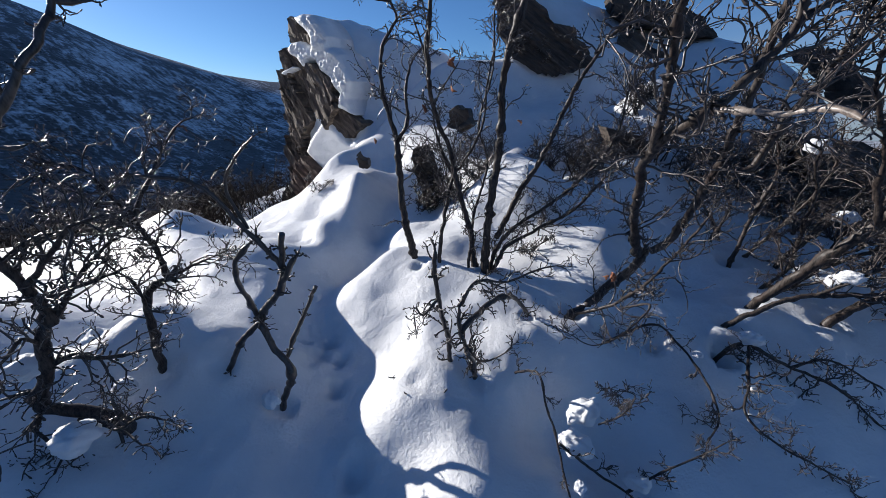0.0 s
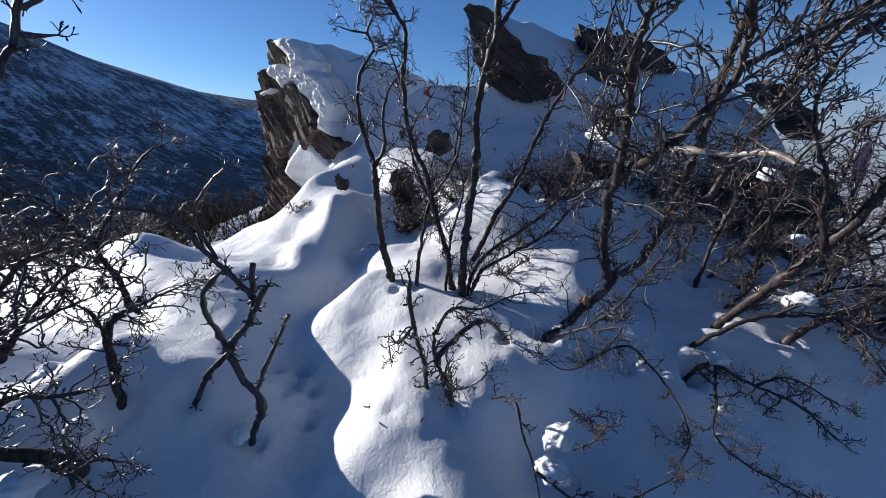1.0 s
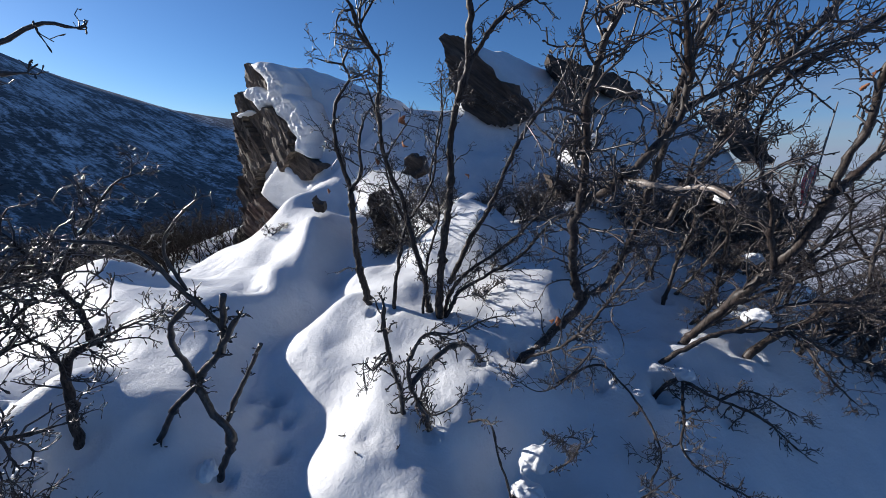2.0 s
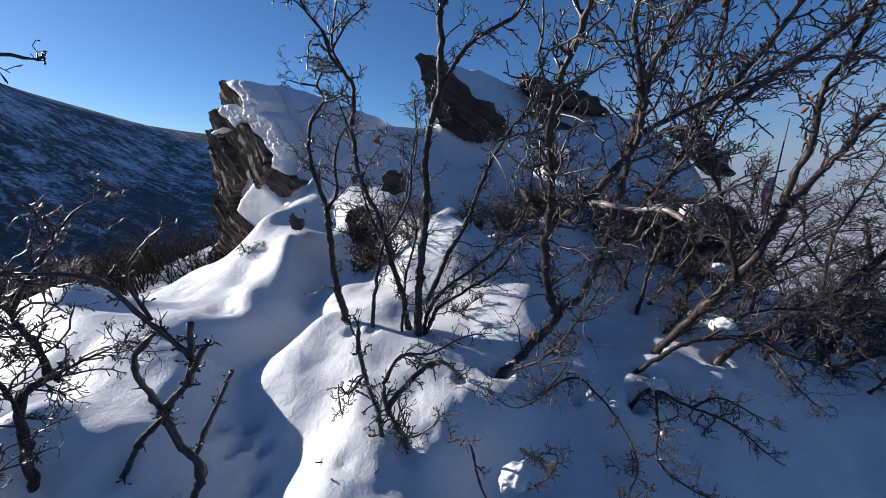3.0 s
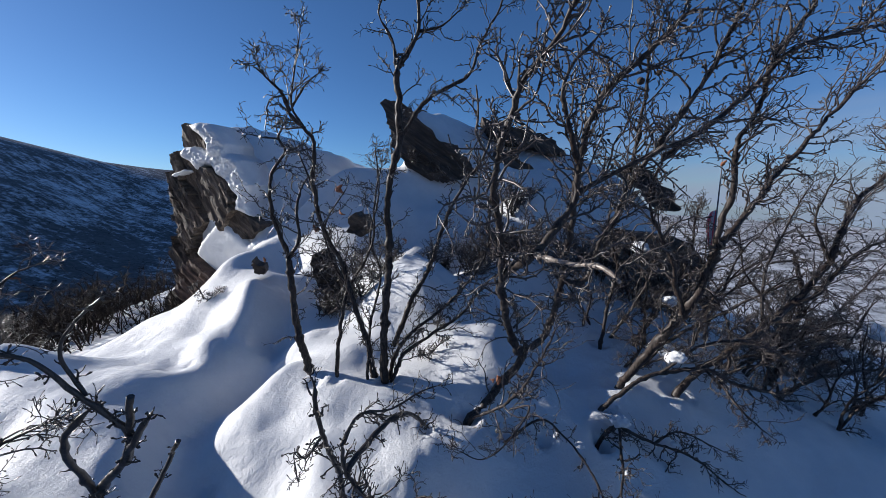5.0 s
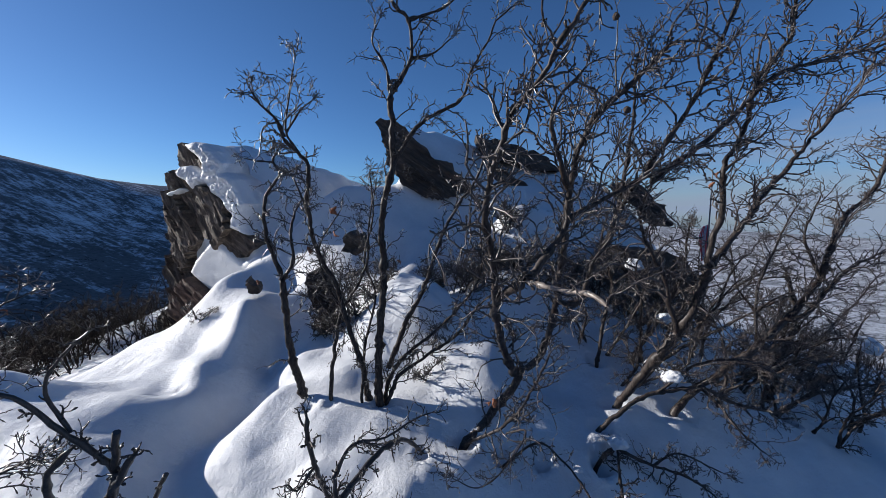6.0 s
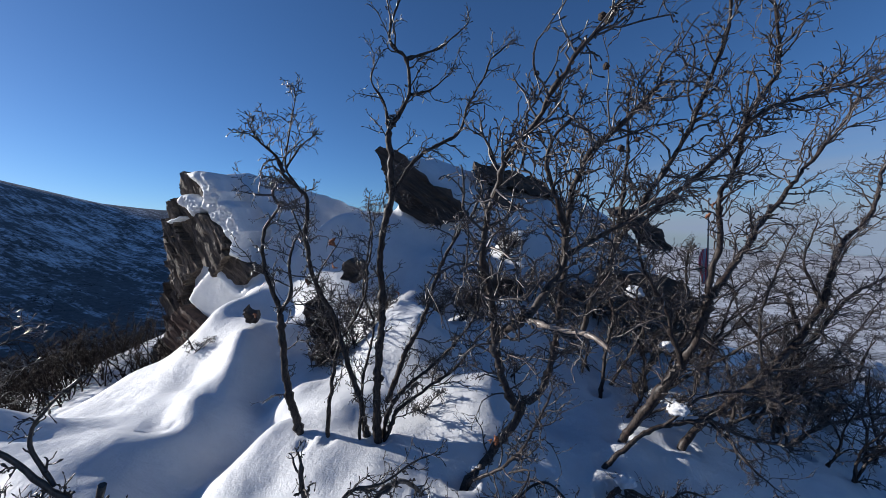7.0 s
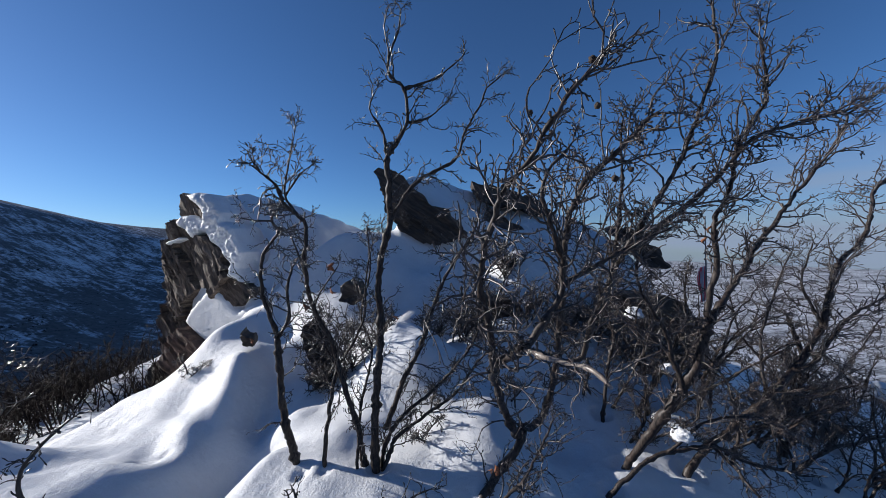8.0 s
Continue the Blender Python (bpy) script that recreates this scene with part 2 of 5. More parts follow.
mound(-1.50, 8.00, 0.70, 0.60, 0, -0.32)
mound(0.90, 7.30, 0.50, 0.40, 0, -0.55)
mound(0.30, 6.50, 0.50, 0.40, 0, -0.36)
# the lit spur and the shaded trough beside it
mound(-0.86, 1.44, 0.38, 0.36, 0, -0.10)
mound(-0.37, 1.49, 0.38, 0.36, 0, -0.21)
mound(0.15, 1.39, 0.38, 0.36, 0, 0.16)
mound(0.78, 1.51, 0.38, 0.36, 0, 0.04)
mound(-2.75, 2.05, 0.38, 0.36, 0, 0.06)
mound(-2.20, 1.98, 0.38, 0.36, 0, 0.02)
mound(-0.71, 2.08, 0.38, 0.36, 0, -0.04)
mound(-0.30, 2.02, 0.38, 0.36, 0, 0.09)
mound(0.77, 1.98, 0.38, 0.36, 0, -0.13)
mound(1.12, 2.01, 0.38, 0.36, 0, -0.03)
mound(2.17, 1.99, 0.38, 0.36, 0, -0.02)
mound(-2.80, 2.57, 0.38, 0.36, 0, -0.33)
mound(-2.29, 2.47, 0.38, 0.36, 0, 0.02)
mound(-1.80, 2.39, 0.38, 0.36, 0, 0.28)
mound(-1.41, 2.55, 0.38, 0.36, 0, 0.03)
mound(-0.68, 2.52, 0.38, 0.36, 0, 0.04)
mound(0.20, 2.62, 0.38, 0.36, 0, -0.20)
mound(0.76, 2.51, 0.38, 0.36, 0, 0.09)
mound(1.29, 2.44, 0.38, 0.36, 0, 0.03)
mound(1.70, 2.61, 0.38, 0.36, 0, -0.07)
mound(2.22, 2.49, 0.38, 0.36, 0, 0.03)
mound(-2.86, 3.01, 0.38, 0.36, 0, -0.06)
mound(-2.19, 2.88, 0.38, 0.36, 0, -0.09)
mound(-1.73, 3.08, 0.38, 0.36, 0, 0.24)
mound(-1.21, 3.06, 0.38, 0.36, 0, -0.25)
mound(-0.73, 3.00, 0.38, 0.36, 0, 0.02)
mound(-0.29, 2.98, 0.38, 0.36, 0, -0.02)
mound(0.09, 3.09, 0.38, 0.36, 0, -0.07)
mound(0.72, 2.93, 0.38, 0.36, 0, -0.08)
mound(1.20, 3.00, 0.38, 0.36, 0, 0.02)
mound(1.67, 2.96, 0.38, 0.36, 0, -0.05)
mound(2.21, 3.03, 0.38, 0.36, 0, 0.05)
mound(-2.41, 3.44, 0.38, 0.36, 0, 0.11)
mound(-1.88, 3.52, 0.38, 0.36, 0, 0.14)
mound(-1.21, 3.57, 0.38, 0.36, 0, 0.08)
mound(-0.73, 3.58, 0.38, 0.36, 0, -0.07)
mound(-0.36, 3.58, 0.38, 0.36, 0, -0.06)
mound(0.24, 3.40, 0.38, 0.36, 0, -0.02)
mound(0.58, 3.38, 0.38, 0.36, 0, -0.03)
mound(1.26, 3.44, 0.38, 0.36, 0, -0.11)
mound(1.61, 3.53, 0.38, 0.36, 0, 0.10)
mound(2.16, 3.40, 0.38, 0.36, 0, 0.07)
mound(-2.88, 4.01, 0.38, 0.36, 0, -0.11)
mound(-2.38, 3.95, 0.38, 0.36, 0, -0.05)
mound(-1.75, 3.99, 0.38, 0.36, 0, -0.06)
mound(-1.34, 3.99, 0.38, 0.36, 0, 0.08)
mound(-0.91, 3.97, 0.38, 0.36, 0, 0.07)
mound(-0.32, 3.93, 0.38, 0.36, 0, 0.03)
mound(0.11, 4.10, 0.38, 0.36, 0, 0.08)
mound(0.70, 3.93, 0.38, 0.36, 0, 0.07)
mound(1.23, 4.08, 0.38, 0.36, 0, 0.03)
mound(1.58, 3.88, 0.38, 0.36, 0, -0.10)
mound(2.12, 4.05, 0.38, 0.36, 0, 0.04)
mound(-2.88, 4.55, 0.38, 0.36, 0, -0.06)
mound(-2.26, 4.51, 0.38, 0.36, 0, 0.02)
mound(-1.87, 4.61, 0.38, 0.36, 0, 0.11)
mound(-1.23, 4.50, 0.38, 0.36, 0, -0.17)
mound(-0.87, 4.54, 0.38, 0.36, 0, -0.32)
mound(-0.33, 4.52, 0.38, 0.36, 0, -0.02)
mound(0.16, 4.53, 0.38, 0.36, 0, 0.15)
mound(0.59, 4.45, 0.38, 0.36, 0, 0.09)
mound(1.31, 4.59, 0.38, 0.36, 0, 0.21)
mound(1.65, 4.59, 0.38, 0.36, 0, -0.23)
mound(2.15, 4.61, 0.38, 0.36, 0, -0.14)
mound(0.28, 4.73, 0.32, 0.32, 0, -0.07)
mound(0.73, 4.71, 0.32, 0.32, 0, 0.02)
mound(2.49, 4.74, 0.32, 0.32, 0, -0.02)
# folds at the foot of the outcrop
mound(-3.12, 4.85, 0.50, 0.50, 0, -0.03)
mound(-2.19, 4.86, 0.50, 0.50, 0, -0.11)
mound(-1.45, 5.14, 0.50, 0.50, 0, -0.10)
mound(-0.78, 4.90, 0.50, 0.50, 0, 0.10)
mound(0.06, 5.14, 0.50, 0.50, 0, -0.04)
mound(0.76, 5.00, 0.50, 0.50, 0, 0.06)
mound(1.41, 4.95, 0.50, 0.50, 0, 0.24)
mound(-3.11, 5.70, 0.50, 0.50, 0, -0.02)
mound(-2.35, 5.81, 0.50, 0.50, 0, -0.08)
mound(-0.89, 5.65, 0.50, 0.50, 0, -0.06)
mound(0.10, 5.78, 0.50, 0.50, 0, -0.03)
mound(0.65, 5.61, 0.50, 0.50, 0, -0.20)
mound(1.50, 5.80, 0.50, 0.50, 0, -0.08)
mound(-3.80, 6.55, 0.50, 0.50, 0, -0.08)
mound(-3.13, 6.47, 0.50, 0.50, 0, -0.03)
mound(-2.42, 6.30, 0.50, 0.50, 0, -0.29)
mound(-1.43, 6.31, 0.50, 0.50, 0, 0.19)
mound(-0.72, 6.43, 0.50, 0.50, 0, -0.13)
mound(0.05, 6.36, 0.50, 0.50, 0, -0.04)
mound(2.34, 6.52, 0.50, 0.50, 0, -0.07)
mound(2.84, 6.42, 0.50, 0.50, 0, -0.32)
mound(-3.92, 6.96, 0.50, 0.50, 0, -0.02)
mound(-3.18, 7.21, 0.50, 0.50, 0, 0.03)
mound(-2.21, 7.20, 0.50, 0.50, 0, 0.02)
mound(-1.60, 7.13, 0.50, 0.50, 0, 0.14)
mound(-0.72, 7.06, 0.50, 0.50, 0, -0.05)
mound(-0.03, 7.02, 0.50, 0.50, 0, -0.02)
mound(1.57, 7.12, 0.50, 0.50, 0, 0.05)
mound(2.33, 7.09, 0.50, 0.50, 0, -0.02)
mound(-3.70, 7.65, 0.50, 0.50, 0, 0.41)
mound(-3.00, 7.68, 0.50, 0.50, 0, 0.18)
mound(-2.42, 7.92, 0.50, 0.50, 0, 0.35)
mound(-1.69, 7.72, 0.50, 0.50, 0, 0.17)
mound(-0.65, 7.78, 0.50, 0.50, 0, -0.18)
mound(-0.17, 7.70, 0.50, 0.50, 0, -0.03)
mound(-3.87, 8.49, 0.50, 0.50, 0, 0.13)
mound(-3.17, 8.55, 0.50, 0.50, 0, 0.28)
mound(-2.44, 8.35, 0.50, 0.50, 0, 0.18)
mound(-1.41, 8.44, 0.50, 0.50, 0, 0.13)
mound(-0.11, 8.37, 0.50, 0.50, 0, -0.02)
# the bank up the slope and the far side
mound(-3.60, 2.40, 0.80, 0.80, 0, -0.04)
mound(-4.20, 3.30, 0.80, 0.80, 0, -0.03)
mound(-4.40, 4.60, 0.80, 0.80, 0, 0.03)
mound(-3.60, 5.40, 0.80, 0.80, 0, -0.05)
mound(3.20, 2.00, 0.70, 0.70, 0, 0.04)
mound(3.00, 3.20, 0.70, 0.70, 0, -0.07)
mound(3.40, 4.40, 0.70, 0.70, 0, -0.04)
mound(4.40, 3.40, 0.70, 0.70, 0, 0.09)
mound(3.66, 2.25, 0.60, 0.60, 0, -0.08)
mound(4.33, 2.21, 0.60, 0.60, 0, -0.05)
mound(3.65, 2.94, 0.60, 0.60, 0, 0.10)
mound(5.14, 2.85, 0.60, 0.60, 0, 0.04)
mound(5.95, 3.00, 0.60, 0.60, 0, -0.02)
mound(6.92, 2.84, 0.60, 0.60, 0, -0.02)
mound(3.55, 3.61, 0.60, 0.60, 0, -0.07)
mound(4.42, 3.63, 0.60, 0.60, 0, 0.08)
mound(5.92, 3.47, 0.60, 0.60, 0, -0.08)
mound(6.82, 3.47, 0.60, 0.60, 0, -0.09)
mound(3.47, 4.34, 0.60, 0.60, 0, -0.02)
mound(4.34, 4.39, 0.60, 0.60, 0, 0.03)
mound(6.89, 4.17, 0.60, 0.60, 0, -0.03)
mound(1.06, 4.88, 0.32, 0.32, 0, 0.30)
mound(2.89, 4.73, 0.32, 0.32, 0, -0.02)
mound(0.24, 5.23, 0.32, 0.32, 0, -0.04)
mound(0.60, 5.11, 0.32, 0.32, 0, -0.06)
mound(1.19, 5.26, 0.32, 0.32, 0, -0.10)
mound(2.43, 5.17, 0.32, 0.32, 0, 0.02)
mound(2.85, 5.10, 0.32, 0.32, 0, -0.02)
mound(0.66, 5.51, 0.32, 0.32, 0, -0.09)
mound(1.07, 5.53, 0.32, 0.32, 0, -0.39)
mound(1.48, 5.55, 0.32, 0.32, 0, 0.12)
mound(2.43, 5.62, 0.32, 0.32, 0, -0.03)
mound(1.14, 6.05, 0.32, 0.32, 0, -0.03)
mound(2.43, 6.01, 0.32, 0.32, 0, -0.02)
mound(2.49, 6.47, 0.32, 0.32, 0, -0.06)
mound(2.87, 6.44, 0.32, 0.32, 0, -0.04)
# footprints and animal tracks pressed into the snow: x, y, radius, depth
PRINTS = []


def press(x, y, rad, deep):
    PRINTS.append((x, y, rad, deep))


press(-0.58, 1.69, 0.11, 0.10)
press(-0.95, 2.40, 0.09, 0.08)
press(-1.18, 2.73, 0.10, 0.09)
press(-0.99, 2.71, 0.08, 0.07)
press(-1.14, 2.97, 0.09, 0.08)
press(-1.41, 2.92, 0.08, 0.06)
press(-1.22, 2.58, 0.07, 0.05)
press(-2.05, 4.62, 0.09, 0.03)
press(-2.22, 4.72, 0.08, 0.03)
press(-1.98, 4.84, 0.07, 0.03)
press(-1.62, 3.60, 0.10, 0.03)
press(1.50, 2.86, 0.10, 0.14)
press(1.93, 2.75, 0.09, 0.10)
press(2.47, 2.62, 0.10, 0.12)
press(0.89, 2.26, 0.05, 0.05)
# small drifts against the leaning trunks
mound(3.08, 3.07, 0.16, 0.11, 0, 0.09)
mound(2.63, 2.78, 0.14, 0.10, 0, 0.07)
mound(3.71, 2.87, 0.16, 0.11, 0, 0.09)
# hollows melted round the stems
press(1.20, 3.02, 0.13, 0.10)
press(0.48, 3.60, 0.11, 0.05)
press(-0.30, 3.78, 0.09, 0.05)
press(-0.07, 3.70, 0.08, 0.04)
press(3.10, 3.20, 0.15, 0.05)
press(3.78, 2.98, 0.15, 0.05)
press(2.69, 2.90, 0.12, 0.05)
press(-1.25, 2.10, 0.10, 0.06)
press(-1.74, 2.22, 0.10, 0.05)
press(-2.10, 2.12, 0.12, 0.06)
press(0.25, 2.26, 0.10, 0.05)
press(0.79, 2.88, 0.07, 0.05)
press(5.80, 3.40, 0.14, 0.10)
press(5.46, 3.00, 0.14, 0.10)
press(4.00, 3.90, 0.12, 0.08)
press(3.45, 4.00, 0.12, 0.08)
press(2.51, 2.63, 0.10, 0.08)
# rounded shoulders of snow below the far bank
mound(0.05, 8.50, 0.70, 0.50, 0, 0.70)
# the hollow under the leaning oak, dimples on the spur
mound(1.22, 3.03, 0.28, 0.25, 0, -0.24)
mound(-0.62, 3.42, 0.18, 0.12, 20, -0.022)
mound(-0.35, 3.12, 0.20, 0.10, 15, -0.022)
mound(-0.15, 2.98, 0.10, 0.14, 0, 0.03)
mound(-1.30, 8.20, 0.50, 0.50, 0, -0.75)
# fine folds of the two slopes
mound(-3.07, 4.40, 0.26, 0.24, 0, 0.020)
mound(-2.64, 4.31, 0.26, 0.24, 0, -0.033)
mound(-1.92, 4.35, 0.26, 0.24, 0, 0.029)
mound(-2.64, 5.07, 0.26, 0.24, 0, -0.059)
mound(-1.98, 5.09, 0.26, 0.24, 0, 0.107)
mound(-2.71, 5.44, 0.26, 0.24, 0, -0.038)
mound(-2.30, 5.46, 0.26, 0.24, 0, -0.022)
mound(-1.97, 5.43, 0.26, 0.24, 0, 0.016)
mound(-1.24, 5.43, 0.26, 0.24, 0, -0.021)
mound(-3.40, 6.21, 0.26, 0.24, 0, 0.012)
mound(-2.27, 6.11, 0.26, 0.24, 0, -0.035)
mound(0.75, 1.57, 0.30, 0.28, 0, 0.028)
mound(0.75, 2.39, 0.30, 0.28, 0, -0.013)
mound(2.00, 2.37, 0.30, 0.28, 0, -0.043)
mound(2.41, 2.43, 0.30, 0.28, 0, -0.030)
mound(1.22, 2.80, 0.30, 0.28, 0, 0.095)
mound(1.57, 2.85, 0.30, 0.28, 0, -0.068)
mound(2.37, 2.81, 0.30, 0.28, 0, -0.022)
mound(2.79, 2.81, 0.30, 0.28, 0, 0.050)
mound(3.18, 2.81, 0.30, 0.28, 0, 0.024)
mound(0.76, 3.18, 0.30, 0.28, 0, -0.028)
mound(1.25, 3.24, 0.30, 0.28, 0, 0.019)
mound(1.58, 3.24, 0.30, 0.28, 0, 0.025)
mound(1.98, 3.24, 0.30, 0.28, 0, 0.025)
mound(2.78, 3.15, 0.30, 0.28, 0, 0.030)
mound(3.24, 3.15, 0.30, 0.28, 0, 0.028)
mound(-0.96, 1.40, 0.42, 0.40, 0, -0.019)
mound(-0.42, 1.37, 0.42, 0.40, 0, -0.022)
mound(0.14, 1.43, 0.42, 0.40, 0, 0.020)
mound(-0.32, 1.90, 0.42, 0.40, 0, 0.091)
mound(0.14, 1.97, 0.42, 0.40, 0, 0.021)
mound(-1.57, 2.67, 0.42, 0.40, 0, 0.029)
mound(-0.32, 2.64, 0.42, 0.40, 0, 0.012)
mound(-0.33, 3.17, 0.42, 0.40, 0, -0.015)
mound(0.17, 3.16, 0.42, 0.40, 0, -0.020)
mound(-2.73, 3.82, 0.42, 0.40, 0, -0.012)
mound(0.26, 3.87, 0.42, 0.40, 0, -0.092)
mound(0.29, 4.39, 0.42, 0.40, 0, 0.014)
mound(-2.03, 3.12, 0.46, 0.42, 0, 0.020)
mound(-3.17, 4.24, 0.46, 0.42, 0, -0.012)
mound(-4.39, 5.35, 0.46, 0.42, 0, -0.012)
mound(-3.82, 5.35, 0.46, 0.42, 0, -0.041)
mound(-3.15, 5.30, 0.46, 0.42, 0, -0.015)
mound(-2.57, 5.38, 0.46, 0.42, 0, -0.018)
mound(-3.80, 5.90, 0.46, 0.42, 0, -0.038)
mound(-3.82, 6.48, 0.46, 0.42, 0, -0.015)
mound(-2.65, 6.40, 0.46, 0.42, 0, -0.019)
mound(-2.21, 6.57, 0.32, 0.30, 0, 0.014)
mound(-1.37, 7.00, 0.32, 0.30, 0, 0.013)
mound(-2.15, 7.44, 0.32, 0.30, 0, -0.013)
mound(-1.01, 7.78, 0.32, 0.30, 0, -0.026)
mound(-2.22, 8.20, 0.32, 0.30, 0, 0.016)
mound(-1.82, 8.24, 0.32, 0.30, 0, 0.040)
mound(-1.36, 8.15, 0.32, 0.30, 0, 0.097)
mound(-1.03, 8.18, 0.32, 0.30, 0, -0.081)
mound(-1.76, 8.62, 0.32, 0.30, 0, 0.022)
mound(-1.40, 8.65, 0.32, 0.30, 0, 0.083)
mound(-1.03, 8.62, 0.32, 0.30, 0, 0.018)
dents = random.Random(7)
for k in range(30):
    mound(dents.uniform(-0.25, 0.85), dents.uniform(2.05, 2.95), dents.uniform(0.05, 0.12), dents.uniform(0.05, 0.11), 0, dents.uniform(-0.04, 0.035))
# lumps of snow-laden stones and grass in the middle of the slope
lumps = random.Random(31)
for k in range(26):
    mound(lumps.uniform(0.3, 1.9), lumps.uniform(4.7, 6.3), lumps.uniform(0.10, 0.24), lumps.uniform(0.10, 0.2), 0, lumps.uniform(-0.05, 0.08))


def fold(x, y, size, seed):
    """Smooth value noise for arrays."""
    gx, gy = x / size + seed * 17.3, y / size + seed * 9.1
    ix, iy = np.floor(gx), np.floor(gy)
    fx, fy = gx - ix, gy - iy
    fx, fy = fx * fx * (3 - 2 * fx), fy * fy * (3 - 2 * fy)
    rnd = lambda a, b: np.modf(np.abs(np.sin(a * 12.9898 + b * 78.233 + seed) * 43758.5453))[0]
    return (rnd(ix, iy) * (1 - fx) + rnd(ix + 1, iy) * fx) * (1 - fy) + (rnd(ix, iy + 1) * (1 - fx) + rnd(ix + 1, iy + 1) * fx) * fy - 0.5


RIDGE_AZ = [-180, -120, -90, -70, -46.6, -37, -29, -23, -10, 5, 25, 180]
RIDGE_EL = [8, 12, 12.5, 11.5, 8.6, 5.4, 3.4, 2.7, 1.5, -1.0, -4, -4]


def gate(v):
    return 1 / (1 + np.exp(np.clip(-np.asarray(v, float), -60, 60)))


def bank(x, y, z):
    """Snow banked up on top of the two tilted rock ledges, ending at their broken edges."""
    u, w = -0.835 * (x + 3.4) + 0.55 * (y - 9.9), -0.55 * (x + 3.4) - 0.835 * (y - 9.9)
    lump = fold(x, y, 0.45, 8) * 0.16
    edge, far = 1.3 + 1.05 * (u + 1.6) + 0.4 * soft(u - 0.1, 4) + 1.0 * soft(-w, 4), np.minimum(3.84 + 0.33 * u, 4.15) - 0.2 * soft(-w - 3, 3)
    top = far - soft(far - edge, 4) + lump
    wide = 0.06 + 0.5 * gate((-1.9 - u) * 4)
    on_it = gate((-0.12 - w + 2 * lump) / wide) * gate((0.75 - u + lump) / 0.05) * gate((w + 7) * 2)
    z = z + on_it * soft(top - z, 4)
    u, w = (x - 0.86) * 0.96 - (y - 8.6) * 0.28, -(x - 0.86) * 0.28 - (y - 8.6) * 0.96
    w = w - 0.55 * soft(u - 3.2, 3)
    far = 4.4 - 0.1 * u - 0.4 * soft(u - 3.0, 3) - 0.1 * soft(-w - 2, 3)
    edge = 4.25 - 0.78 * soft(u - 0.3, 5) + 0.5 * soft(u - 2.4, 3) + 0.66 * soft(-w, 5)
    top = far - soft(far - edge, 5) + lump * 0.7
    wide = 0.06 + 0.2 * gate((u - 2.6) * 3)
    on_it = gate((-0.15 - w) / wide) * gate((u - 0.5) / 0.05) * gate((6.3 - u) * 4) * gate((w + 5) * 2)
    return z + on_it * soft(top - z, 4)


def height(x, y, fine=True):
    x, y = np.asarray(x, float), np.asarray(y, float)
    z = PLANE[0] + PLANE[1] * np.clip(x, -12, 12) + PLANE[2] * np.clip(y, -12, 14)
    for cx, cy, rx, ry, turn, h in MOUNDS:
        c, s = math.cos(radians(turn)), math.sin(radians(turn))
        u, v = (x - cx) * c + (y - cy) * s, (y - cy) * c - (x - cx) * s
        z = z + h * np.exp(-(u / rx) ** 2 - (v / ry) ** 2)
    west = soft(np.minimum(-0.45 * (x + 5.5) + 0.89 * (y - 4.9), -(x + 3.55) + 0.05 * (y - 6)))
    east, north = soft(x - 6.2 + 0.15 * (y - 3), 2), soft(y - 13, 2)
    z = z - 2.8 * (1 - np.exp(-west * 0.9 / 2.8)) - 22 * (1 - np.exp(-west * 0.2 / 22)) - 150 * (1 - np.exp(-east * 0.32 / 150)) - 60 * (1 - np.exp(-north * 0.5 / 60))
    z = bank(x, y, z)
    r, az = np.hypot(x, y), np.degrees(np.arctan2(x, y))
    crest = 700 * np.tan(np.radians(np.interp(az, RIDGE_AZ, RIDGE_EL)))
    up = np.clip((r - 120) / 580, 0, 1)
    up = up * up * (3 - 2 * up)
    side = np.clip((22 - az) / 30, 0, 1)
    z = z + (crest - z) * up * side
    z = z - np.clip(r - 760, 0, None) * 0.12 * side
    rough = np.clip((r - 60) / 200, 0, 1) * side
    z = z + rough * (fold(x, y, 90, 3) * 14 + fold(x, y, 33, 5) * 5)
    if fine:
        near = np.clip(1 - r / 40, 0, 1)
        z = z + near * (fold(x, y, 0.9, 1) * 0.09 + fold(x, y, 0.37, 2) * 0.05 + fold(x, y, 0.17, 6) * 0.018 + fold(x, y, 0.09, 4) * 0.008)
        for cx, cy, rad, deep in PRINTS:
            d2 = ((x - cx) ** 2 + (y - cy) ** 2) / rad ** 2
            z = z - deep * np.exp(-d2 ** 2) + 0.16 * deep * np.exp(-((np.sqrt(d2) - 1.35) / 0.35) ** 2)
    return z


def stretch(lo, hi, step, reach, grow):
    core = list(np.arange(lo, hi, step))
    left, right, d = [], [], step
    a, b = core[0], core[-1]
    while d < 500 and (a > -reach or b < reach):
        d *= grow
        a, b = a - d, b + d
        if a > -reach - 200:
            left.append(a)
        if b < reach + 200:
            right.append(b)
    return np.array(left[::-1] + core + right)


